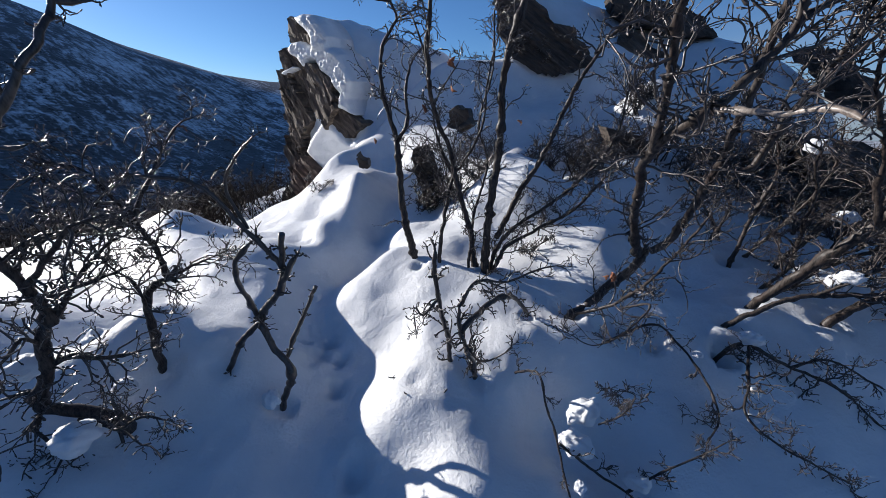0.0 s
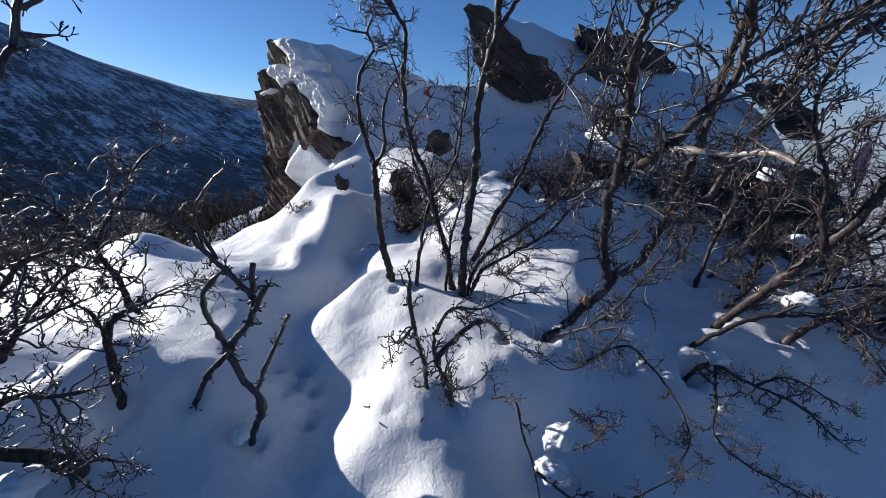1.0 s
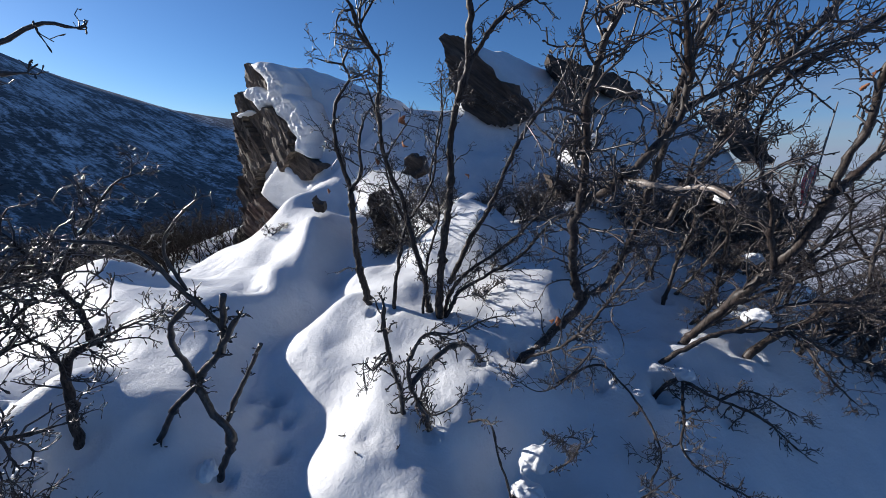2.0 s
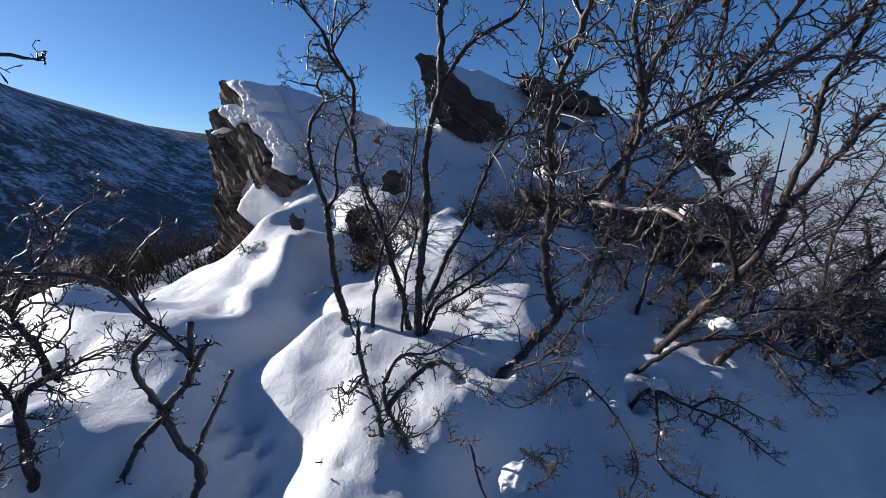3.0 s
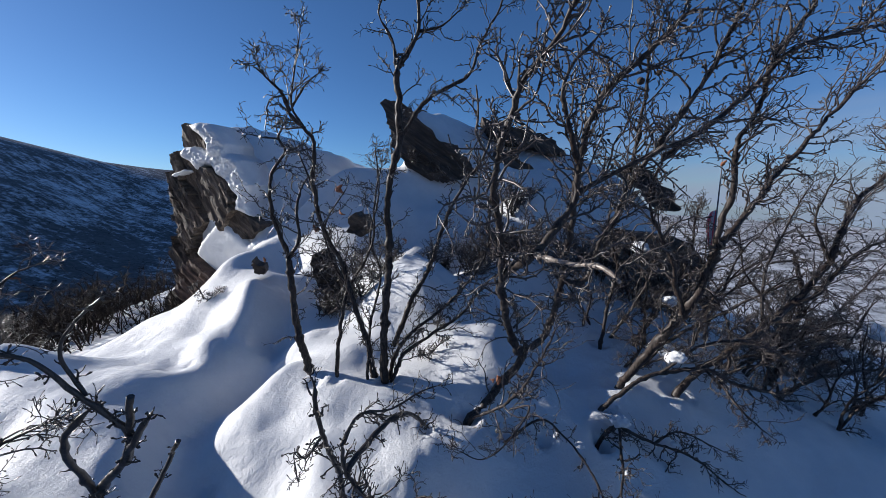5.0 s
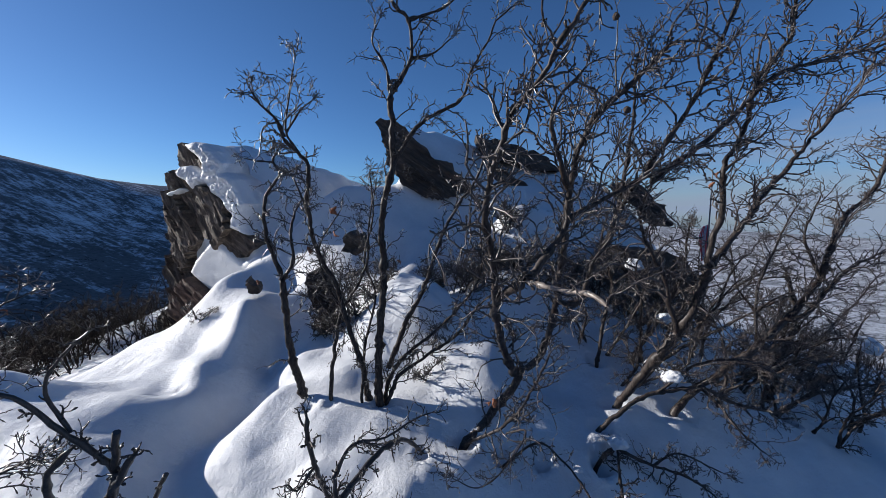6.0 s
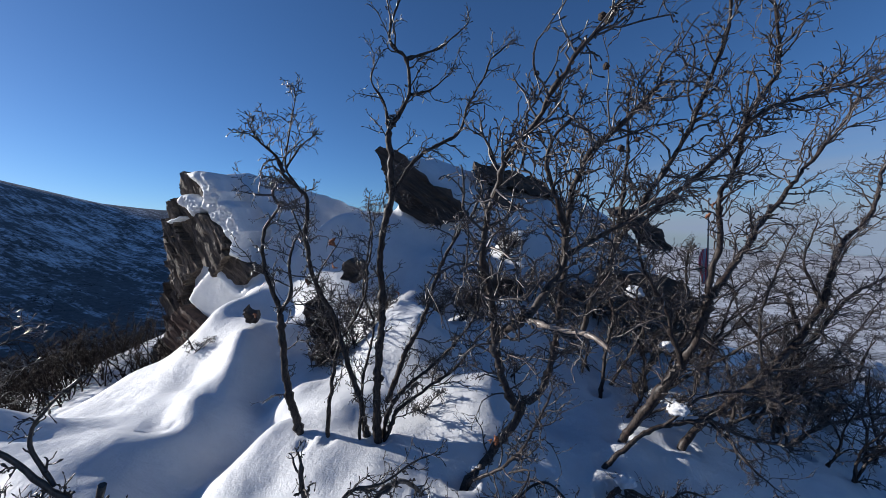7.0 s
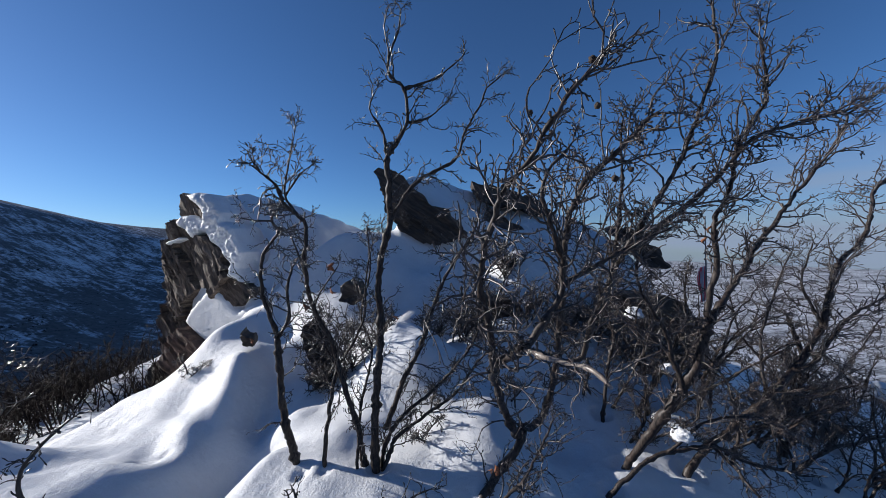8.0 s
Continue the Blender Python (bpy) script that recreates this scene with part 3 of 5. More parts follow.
def build_ground():
    xs, ys = stretch(-6.0, 7.0, 0.045, 3300, 1.075), stretch(0.4, 12.4, 0.05, 3300, 1.075)
    gx, gy = np.meshgrid(xs, ys)
    gz = height(gx, gy)
    w, h = len(xs), len(ys)
    k = (np.arange(h - 1)[:, None] * w + np.arange(w - 1)[None, :]).ravel()
    me = mesh_of("ground", np.stack([gx, gy, gz], -1).reshape(-1, 3), np.stack([k, k + 1, k + w + 1, k + w], -1), GROUND)
    r, az = np.hypot(gx, gy), np.degrees(np.arctan2(gx, gy))
    hill = np.interp(r, [9, 16, 60, 140, 300, 560, 660, 4000], [0.0, 0.72, 0.86, 0.72, 0.575, 0.545, 0.615, 0.635])
    plain = np.interp(r, [9, 20, 80, 250, 900, 4000], [0.0, 0.5, 0.55, 0.54, 0.53, 0.55])
    side = np.clip((24 - az) / 20, 0, 1)
    me.attributes.new("cover", "FLOAT", "POINT").data.foreach_set("value", (hill * side + plain * (1 - side)).astype(np.float32).ravel())
    tagged(new("ground", me), "deep wind-smoothed snow falling away to brushy hillside and valley", "snow", kind="structure")


def on(x, y):
    return float(height(x, y))


build_ground()


# ---- rocks ----
def inside(poly, x, y):
    hit = np.zeros(x.shape, bool)
    for (ax, ay), (bx, by) in zip(poly, poly[1:] + poly[:1]):
        cross = (ay > y) != (by > y)
        hit ^= cross & (x < (bx - ax) * (y - ay) / (by - ay + 1e-12) + ax)
    return hit


def slab(name, parent, outline, origin, along, out, front, back, dip, step, material, seed, label="", rough=1.0, lean=0.0, band=None, soft_edge=0.0, crumbs=0.0):
    """A broken rock slab: an outline in a wall's plane (along, up), stepped and split along its dip, with a thickness from front to back."""
    zs = [p[1] for p in outline]
    c, s = math.cos(radians(dip)), math.sin(radians(dip))
    rs, ls = [u * c + z * s for u, z in outline], [z * c - u * s for u, z in outline]
    dr, dl = (step, step) if soft_edge else (step * 1.6, step * 0.8)
    nu, nz = int((max(rs) - min(rs)) / dr) + 3, int((max(ls) - min(ls)) / dl) + 3
    gr, gl = np.meshgrid(min(rs) - dr + dr * np.arange(nu), min(ls) - dl + dl * np.arange(nz), indexing="ij")
    cu, cz = gr * c - gl * s, gr * s + gl * c
    ju, jz = cu + fold(cu, cz, step * 1.3, seed) * step * 0.9, cz + fold(cu, cz, step * 1.3, seed + 1) * step * 0.9
    lay, run = -ju * s + jz * c, ju * c + jz * s
    steps = np.floor(lay / 0.1 + 0.9 * fold(run, lay, 0.9, seed + 2)) + 40
    relief = fold(steps * 3.7, steps * 0 + np.floor(run / 0.9 + steps * 0.37), 1.0, seed + 3) * 0.16
    relief += fold(run / 4, lay, 0.07, seed + 4) * 0.08 + fold(ju, jz, 0.8, seed + 5) * 0.16 + fold(ju, jz, 0.16, seed + 6) * 0.07
    relief = relief * rough + lean * (max(zs) - jz)
    keep = inside(outline, (cu[:-1, :-1] + cu[1:, 1:]) / 2, (cz[:-1, :-1] + cz[1:, 1:]) / 2)
    if band:
        mid = lay[:-1, :-1] + 0.25 * fold(run[:-1, :-1], lay[:-1, :-1], 0.35, 77)
        keep &= (mid >= band[0]) & (mid < band[1])
        if not keep.any():
            return None
    if soft_edge or not band:
        near, pu, pz = np.full(cu.shape, 9.0), cu.copy(), cz.copy()
        for (au, az), (bu, bz) in zip(outline, outline[1:] + outline[:1]):
            k = np.clip(((cu - au) * (bu - au) + (cz - az) * (bz - az)) / ((bu - au) ** 2 + (bz - az) ** 2 + 1e-9), 0, 1)
            qu, qz = au + k * (bu - au), az + k * (bz - az)
            d = np.hypot(cu - qu, cz - qz)
            pu, pz, near = np.where(d < near, qu, pu), np.where(d < near, qz, pz), np.minimum(d, near)
        full = np.zeros((nu + 1, nz + 1), int)
        full[1:-1, 1:-1] = keep
        count = full[:-1, :-1] + full[1:, :-1] + full[:-1, 1:] + full[1:, 1:]
        rim = (count > 0) & (count < 4)
        if not soft_edge:
            ju, jz = np.where(rim, pu + 0.8 * (ju - cu) + 0.16 * fold(cu, cz, 0.2, seed + 7), ju), np.where(rim, pz + 0.8 * (jz - cz) + 0.16 * fold(cu, cz, 0.2, seed + 9), jz)
    if soft_edge:
        ju, jz = np.where(rim, pu, cu), np.where(rim, pz, cz)
        rise = np.clip(np.where(rim, 0.0, near) / soft_edge, 0, 1)
        relief = relief - soft_edge * (1 - np.sqrt(1 - (1 - rise) ** 2)) + crumbs * (1.1 * fold(ju, jz, 0.15, seed + 8) + 0.9 * fold(ju, jz, 0.07, seed + 9) + 0.5 * fold(ju, jz, 0.035, seed + 10)) * rise
    o, a, w = np.array(origin), np.array(along), np.array(out)
    up = np.array([0, 0, 1.0])
    base = o + ju[..., None] * a + jz[..., None] * up
    f = base + (front + relief)[..., None] * w
    b = base + (back + 0.4 * relief)[..., None] * w
    verts = np.concatenate([f.reshape(-1, 3), b.reshape(-1, 3)])
    half, idx = nu * nz, np.arange(nu * nz).reshape(nu, nz)
    q = np.stack([idx[:-1, :-1], idx[1:, :-1], idx[1:, 1:], idx[:-1, 1:]], -1)[keep]
    faces = [q, q[:, ::-1] + half]
    edges = {}
    for face in q:
        for i in range(4):
            e = (int(face[i]), int(face[(i + 1) % 4]))
            if (e[1], e[0]) in edges:
                del edges[(e[1], e[0])]
            else:
                edges[e] = 1
    faces.append(np.array([(e[1], e[0], e[0] + half, e[1] + half) for e in edges]))
    faces = np.concatenate(faces)
    used, inv = np.unique(faces, return_inverse=True)
    me = mesh_of(name, verts[used], inv.reshape(-1, 4), material, rough < 0.5)
    return child(name, me, parent, label) if parent else new(name, me)


def outcrop():
    """The tilted outcrop: plates that split along their dip, each a little proud of or behind the next."""
    rock = tagged(new("rock_outcrop"), "tilted brown slate outcrop with splitting layers and snow ledges", "rock")
    rock.location = (-3.4, 9.9, -1.3)
    origin, along, out = (0, 0, 1.3), (-0.835, 0.55, 0), (-0.55, -0.835, 0)
    r = random.Random(4)
    main = [(1.26, 3.23), (1.04, 3.2), (0.81, 3.03), (0.55, 2.91), (0.37, 2.77), (0.18, 2.77), (0.11, 2.82), (-0.1, 2.8), (-0.17, 2.62), (-0.44, 2.46), (-0.58, 2.32), (-0.63, 1.81), (-0.57, 1.39), (-0.41, 1.29), (0.03, 1.5), (0.39, 1.26), (0.69, 1.05), (1.03, 0.48), (0.77, 0.4), (0.26, 0.17), (-0.13, -0.1), (0.48, -0.48), (1.47, -0.76), (1.82, -0.3), (1.7, 0.69), (1.58, 1.24), (1.42, 1.78), (1.37, 2.22), (1.41, 2.66), (1.21, 2.71), (1.16, 2.93)]
    for k in range(17):
        lay = -1.75 + 0.26 * k
        slab("plate", rock, main, origin, along, out, r.uniform(-0.13, 0.09), -2.2, 58, 0.045, ROCK, 11 + k, band=(lay, lay + 0.27))
    tip = [(0.91, 3.9), (0.74, 3.88), (0.6, 3.71), (0.37, 3.59), (0.17, 3.46), (-0.01, 3.3), (0.09, 3.09), (0.38, 3.19), (0.68, 3.3), (0.92, 3.31)]
    slab("tip_slab", rock, tip, origin, along, out, -0.12, -1.4, 58, 0.045, ROCK, 43, rough=0.5)
    panel = [(-0.06, 2.81), (-0.25, 2.78), (-0.38, 2.61), (-0.61, 2.46), (-0.82, 2.28), (-0.74, 2.16), (-0.99, 2.05), (-0.97, 1.93), (-0.81, 1.87), (-0.91, 1.73), (-0.75, 1.47), (-0.58, 1.29), (-0.23, 1.48), (-0.08, 1.55), (-0.0, 1.94), (0.08, 2.38)]
    slab("smooth_panel", rock, panel, origin, along, out, 0.15, -1.4, 58, 0.04, ROCK, 47, "smooth tan rock panel", rough=0.55)
    overhang = [(-0.61, 1.6), (-0.97, 1.72), (-1.33, 1.61), (-1.6, 1.54), (-1.65, 1.36), (-1.46, 1.18), (-1.17, 1.1), (-0.87, 0.97), (-0.63, 1.0), (-0.47, 1.25)]
    slab("overhang", rock, overhang, origin, along, out, 0.05, -1.6, 55, 0.045, DARK_ROCK, 53, "dark jutting rock end")
    lower = [(0.73, 0.37), (0.48, 0.48), (0.02, 0.27), (-0.42, 0.07), (-0.83, -0.08), (-0.77, -0.21), (-0.31, -0.49), (0.21, -0.83), (0.58, -0.88), (0.91, -0.62), (0.94, -0.03)]
    for k in range(5):
        lay = -0.95 + 0.29 * k
        slab("lower_plate", rock, lower, origin, along, out, 0.35 + r.uniform(-0.1, 0.08), -1.8, 38, 0.045, RED_ROCK, 61 + k, band=(lay, lay + 0.31))
    foot = [(2.03, -0.81), (1.9, -0.59), (1.51, -0.45), (1.19, -0.12), (1.09, -0.72), (1.19, -1.14), (2.02, -1.13)]
    slab("foot_block", rock, foot, origin, along, out, 0.1, -2.0, 30, 0.07, DARK_ROCK, 71)


def block(name, label, at, along, outline, depth, dip, seed, step=0.08):
    """A single rock that leans out of the snow; its outline lies in the plane (along, up)."""
    rock = tagged(new(name), label, "rock")
    rock.location = at
    a = Vector((*along, 0)).normalized()
    out = (a.y, -a.x, 0)
    slab("face", rock, outline, (0, 0, 0), tuple(a), out, 0.12, -depth, dip, step, DARK_ROCK, seed, rough=0.6)
    return rock


def snow_ledge():
    """Snow lying on the ledge between the two slabs of the outcrop."""
    edge = [(-0.32, 1.55), (-0.48, 1.46), (-0.75, 1.32), (-0.98, 1.15), (-1.21, 0.97), (-1.52, 1.14), (-1.75, 1.17), (-1.96, 0.97), (-2.0, 0.62), (-1.86, 0.18), (-1.44, -0.17), (-1.01, -0.28), (-0.74, -0.17), (-0.35, 0.03), (0.1, 0.23), (0.63, 0.6), (0.38, 0.95), (-0.19, 1.43)]
    ob = slab("snow_ledge", None, edge, (-3.4, 9.9, 0), (-0.835, 0.55, 0), (-0.55, -0.835, 0), 0.1, -0.6, 0, 0.06, SNOW, 51, rough=0.12, soft_edge=0.14)
    tagged(ob, "smooth shaded snow patch lying on a rock ledge", "snow")


def snow_drift():
    """The sunlit rim of snow draped along the broken edge of the outcrop, and a pat of snow on a step below it."""
    rim = [(0.41, 3.8), (0.27, 3.65), (0.05, 3.53), (-0.09, 3.4), (-0.2, 3.26), (-0.15, 3.1), (0.07, 3.2), (0.3, 3.29), (0.56, 3.28), (0.8, 3.14), (0.7, 3.01), (0.44, 2.9), (0.25, 2.7), (0.06, 2.71), (-0.06, 2.81), (-0.26, 2.8), (-0.42, 2.58), (-0.69, 2.45), (-0.84, 2.21), (-1.03, 2.05), (-0.97, 1.92), (-0.91, 1.75), (-1.09, 1.7), (-1.41, 1.59), (-1.35, 1.95), (-1.51, 2.34), (-1.33, 2.65), (-1.19, 2.91), (-0.85, 3.08), (-0.84, 3.29), (-0.59, 3.59), (-0.33, 3.78), (0.05, 3.84)]
    ob = slab("snow_drift", None, rim, (-3.4, 9.9, 0), (-0.835, 0.55, 0), (-0.55, -0.835, 0), 0.16, -0.6, 0, 0.022, SNOW, 52, rough=0.2, soft_edge=0.16, crumbs=0.06)
    tagged(ob, "crumbly sunlit snow rim draped over the rock edge", "snow")
    pat = [(1.14, 2.6), (1.02, 2.65), (0.81, 2.68), (0.62, 2.74), (0.59, 2.7), (0.76, 2.62), (1.02, 2.55)]
    ob = slab("snow_patch", None, pat, (-3.4, 9.9, 0), (-0.835, 0.55, 0), (-0.55, -0.835, 0), 0.16, -0.4, 0, 0.03, SNOW, 55, rough=0.1, soft_edge=0.05)
    tagged(ob, "small pat of snow on a step of the rock", "snow")


outcrop()
snow_ledge()
snow_drift()
block("leaning_rock", "dark slate ledge jutting over the snow with a snowy top", (0.86, 8.60, 2.20), (0.96, -0.28), [(-0.06, 2.09), (0.4, 2.0), (0.67, 1.75), (1.0, 1.41), (1.47, 1.07), (1.94, 0.79), (2.16, 0.46), (1.86, 0.27), (1.32, 0.23), (0.85, 0.32), (0.54, 0.59), (0.24, 0.93), (0.12, 1.3), (0.07, 1.63)], 1.8, -38, 3, 0.060)
block("rock_ledge", "dark slate band breaking out under the top snow layer", (3.06, 9.00, 2.60), (0.96, -0.28), [(0.35, 1.46), (0.77, 1.34), (1.51, 1.17), (2.12, 0.87), (2.46, 0.48), (2.12, 0.54), (1.51, 0.7), (0.99, 0.86), (0.47, 1.11)], 0.9, -25, 7, 0.060)
block("rock_ledge", "dark slate rib between two snow layers", (3.06, 8.75, 2.20), (0.96, -0.28), [(0.56, 1.13), (1.11, 0.88), (1.65, 0.41), (2.04, 0.14), (1.54, 0.12), (0.96, 0.5), (0.47, 0.89)], 0.9, -33, 8, 0.060)
block("rock_ledge", "dark brushy rock under a bulging snow slope", (2.60, 5.75, 0.80), (0.98, -0.20), [(-0.14, 0.71), (0.19, 0.64), (0.49, 0.48), (0.69, 0.22), (0.61, 0.02), (0.28, 0.09), (-0.02, 0.28)], 0.6, -20, 19, 0.045)
block("boulder", "dark boulder under a cap of snow", (0.00, 6.30, 0.90), (0.98, -0.20), [(0.02, 0.81), (0.16, 0.92), (0.37, 0.82), (0.42, 0.6), (0.24, 0.48), (0.03, 0.55)], 0.4, 30, 17, 0.040)
block("boulder", "small dark boulder half buried in snow", (-0.40, 5.98, 0.20), (0.98, -0.20), [(-0.07, 0.96), (0.04, 1.01), (0.14, 0.75), (0.21, 0.5), (0.22, 0.18), (0.07, 0.21), (-0.06, 0.38), (-0.09, 0.7)], 0.5, 30, 13, 0.045)
block("rock_ledge", "dark slate overhang under a snow dome", (5.00, 5.50, 0.30), (0.99, -0.12), [(-0.06, 1.23), (0.45, 1.09), (1.1, 0.98), (1.59, 0.61), (1.74, 0.36), (1.39, 0.23), (0.98, 0.32), (0.57, 0.47), (0.26, 0.78)], 1.2, -20, 9, 0.070)
block("rock_ledge", "dark rock rib along the edge of the snow dome", (5.50, 6.60, 1.00), (0.97, -0.25), [(0.3, 1.79), (0.78, 1.56), (1.2, 1.18), (1.42, 0.88), (1.31, 0.81), (0.99, 1.11), (0.62, 1.43), (0.29, 1.66)], 0.5, -35, 21, 0.050)
block("boulder", "dark stone showing in a gap of the snow", (-1.58, 6.70, 0.55), (0.99, 0.10), [(-0.01, 0.44), (0.03, 0.47), (0.04, 0.33), (0.14, 0.27), (0.14, 0.17), (0.04, 0.16), (-0.03, 0.22)], 0.3, 30, 29, 0.030)



# ---- oaks ----
rng = random.Random(5)


def smooth_path(points, step):
    """Points along a Catmull-Rom curve, evenly spaced, with slight kinks."""
    p = [Vector(q) for q in points]
    p = [p[0] * 2 - p[1]] + p + [p[-1] * 2 - p[-2]]
    out = []
    for i in range(1, len(p) - 2):
        n = max(2, int((p[i + 1] - p[i]).length / step))
        for k in range(n):
            t = k / n
            out.append(0.5 * (2 * p[i] + (p[i + 1] - p[i - 1]) * t + (2 * p[i - 1] - 5 * p[i] + 4 * p[i + 1] - p[i + 2]) * t * t + (3 * p[i] - p[i - 1] - 3 * p[i + 1] + p[i + 2]) * t ** 3))
    out.append(p[-2])
    return out


def start_oak(name, label):
    ob = tagged(new(name), label, "shrub" if "shrub" in name else "tree")
    return {"ob": ob, "limbs": [], "base": None, "extra": [], "bark": DEAD if ("dead" in label or "dark oak branch" in label) else BARK}


def limb(oak, name, r0, r1, dense, *points):
    first = oak["base"] is None
    if first:
        oak["base"] = Vector(points[0])
        oak["ob"].location = oak["base"]
    if name in ("trunk", "stem", "broken_stem") and (first or abs(points[0][2] - on(points[0][0], points[0][1])) < 0.35):
        a, b = Vector(points[0]), Vector(points[1])
        d = ((a - b).normalized() * 0.6 + Vector((0, 0, -0.8))).normalized()
        foot = a + d * 0.1
        for k in range(24):
            if foot.z < on(foot.x, foot.y) - 0.16:
                break
            foot = foot + d * 0.05
        points = (foot, *points)
    path = smooth_path(points, 0.035)
    n = len(path)
    kink = Vector((0, 0, 0))
    pts, rad = [], []
    for i, q in enumerate(path):
        kink = kink * 0.86 + Vector((rng.gauss(0, 1), rng.gauss(0, 1), rng.gauss(0, 1))) * min(r0, 0.03) * 0.17
        r = r0 + (r1 - r0) * (i / (n - 1)) ** 0.8
        swell = 1 + (rng.uniform(0.2, 0.6) if rng.random() < 0.12 else 0) + rng.gauss(0, 0.07)
        pts.append(q + kink)
        rad.append(r * swell)
    if "broken" not in name:
        rad[-1] = r1 * 0.5
    oak["limbs"].append((pts, rad, dense, name))
    mat = PALE if name == "broken_branch" else oak["bark"]
    v, f = tubes([pts], [rad], 9 if r0 > 0.02 else 7)
    v = v - np.array(oak["base"])
    sides = 9 if r0 > 0.02 else 7
    me = mesh_of(name, v, f, mat)
    bm = bmesh.new()
    bm.from_mesh(me)
    bm.verts.ensure_lookup_table()
    for k in (0, n - 1):
        try:
            bm.faces.new([bm.verts[k * sides + s] for s in range(sides)])
        except ValueError:
            pass
    bm.to_mesh(me)
    bm.free()
    child(name, me, oak["ob"], "pale barkless broken branch" if name == "broken_branch" else "")


def wander(start, way, length, n, lift, bend):
    """A crooked twig: n points from start."""
    pts, d = [start.copy()], way.normalized()
    for k in range(n - 1):
        d = (d + Vector((rng.gauss(0, bend), rng.gauss(0, bend), rng.gauss(0, bend) + lift))).normalized()
        pts.append(pts[-1] + d * (length / (n - 1)) * rng.uniform(0.8, 1.2))
    return pts


def off(way, spread):
    """A direction that leaves way at about spread degrees."""
    side = way.cross(Vector((rng.gauss(0, 1), rng.gauss(0, 1), rng.gauss(0, 1))))
    if side.length < 1e-4:
        side = Vector((1, 0, 0))
    a = radians(spread + rng.gauss(0, 10))
    return way.normalized() * math.cos(a) + side.normalized() * math.sin(a)


def leaf(oak, x, y, z, size, seed):
    """A curled dry oak leaf with a lobed edge, hanging from its twig."""
    r = random.Random(seed)
    n = 9
    verts, faces = [], []
    tip = Vector((r.gauss(0, 0.6), r.gauss(0, 0.6), -1)).normalized()
    side = tip.cross(Vector((r.gauss(0, 1), r.gauss(0, 1), 0.1))).normalized()
    up = tip.cross(side)
    for i in range(n):
        t = i / (n - 1)
        wide = size * 0.32 * math.sin(math.pi * min(1, t * 0.9 + 0.08)) * (1.0 if i % 2 else 0.55)
        mid = tip * size * t + up * size * 0.35 * math.sin(t * 2.6)
        for s in (-1, 0, 1):
            verts.append(mid + side * wide * s + up * abs(s) * wide * 0.7)
    for i in range(n - 1):
        for s in (0, 1):
            k = i * 3 + s
            faces.append((k, k + 1, k + 4, k + 3))
    verts = [v + Vector((x, y, z)) - oak["base"] for v in verts]
    ob = child("leaf", mesh_of("leaf", verts, faces, LEAF), oak["ob"], "curled rust-brown dry leaf")
    ob.modifiers.new("thick", "SOLIDIFY").thickness = 0.0012


def gall(oak, x, y, z, size, seed):
    """A dark rough gall."""
    bm = bmesh.new()
    bmesh.ops.create_icosphere(bm, subdivisions=3, radius=size)
    for v in bm.verts:
        v.co *= 1 + 0.28 * noise.noise(v.co * (1.6 / size) + Vector((seed, 0, 0)))
        v.co += Vector((x, y, z)) - oak["base"]
    me = bpy.data.meshes.new("gall")
    bm.to_mesh(me)
    bm.free()
    me.materials.append(GALL)
    child("gall", me, oak["ob"], "dark knobbly gall")


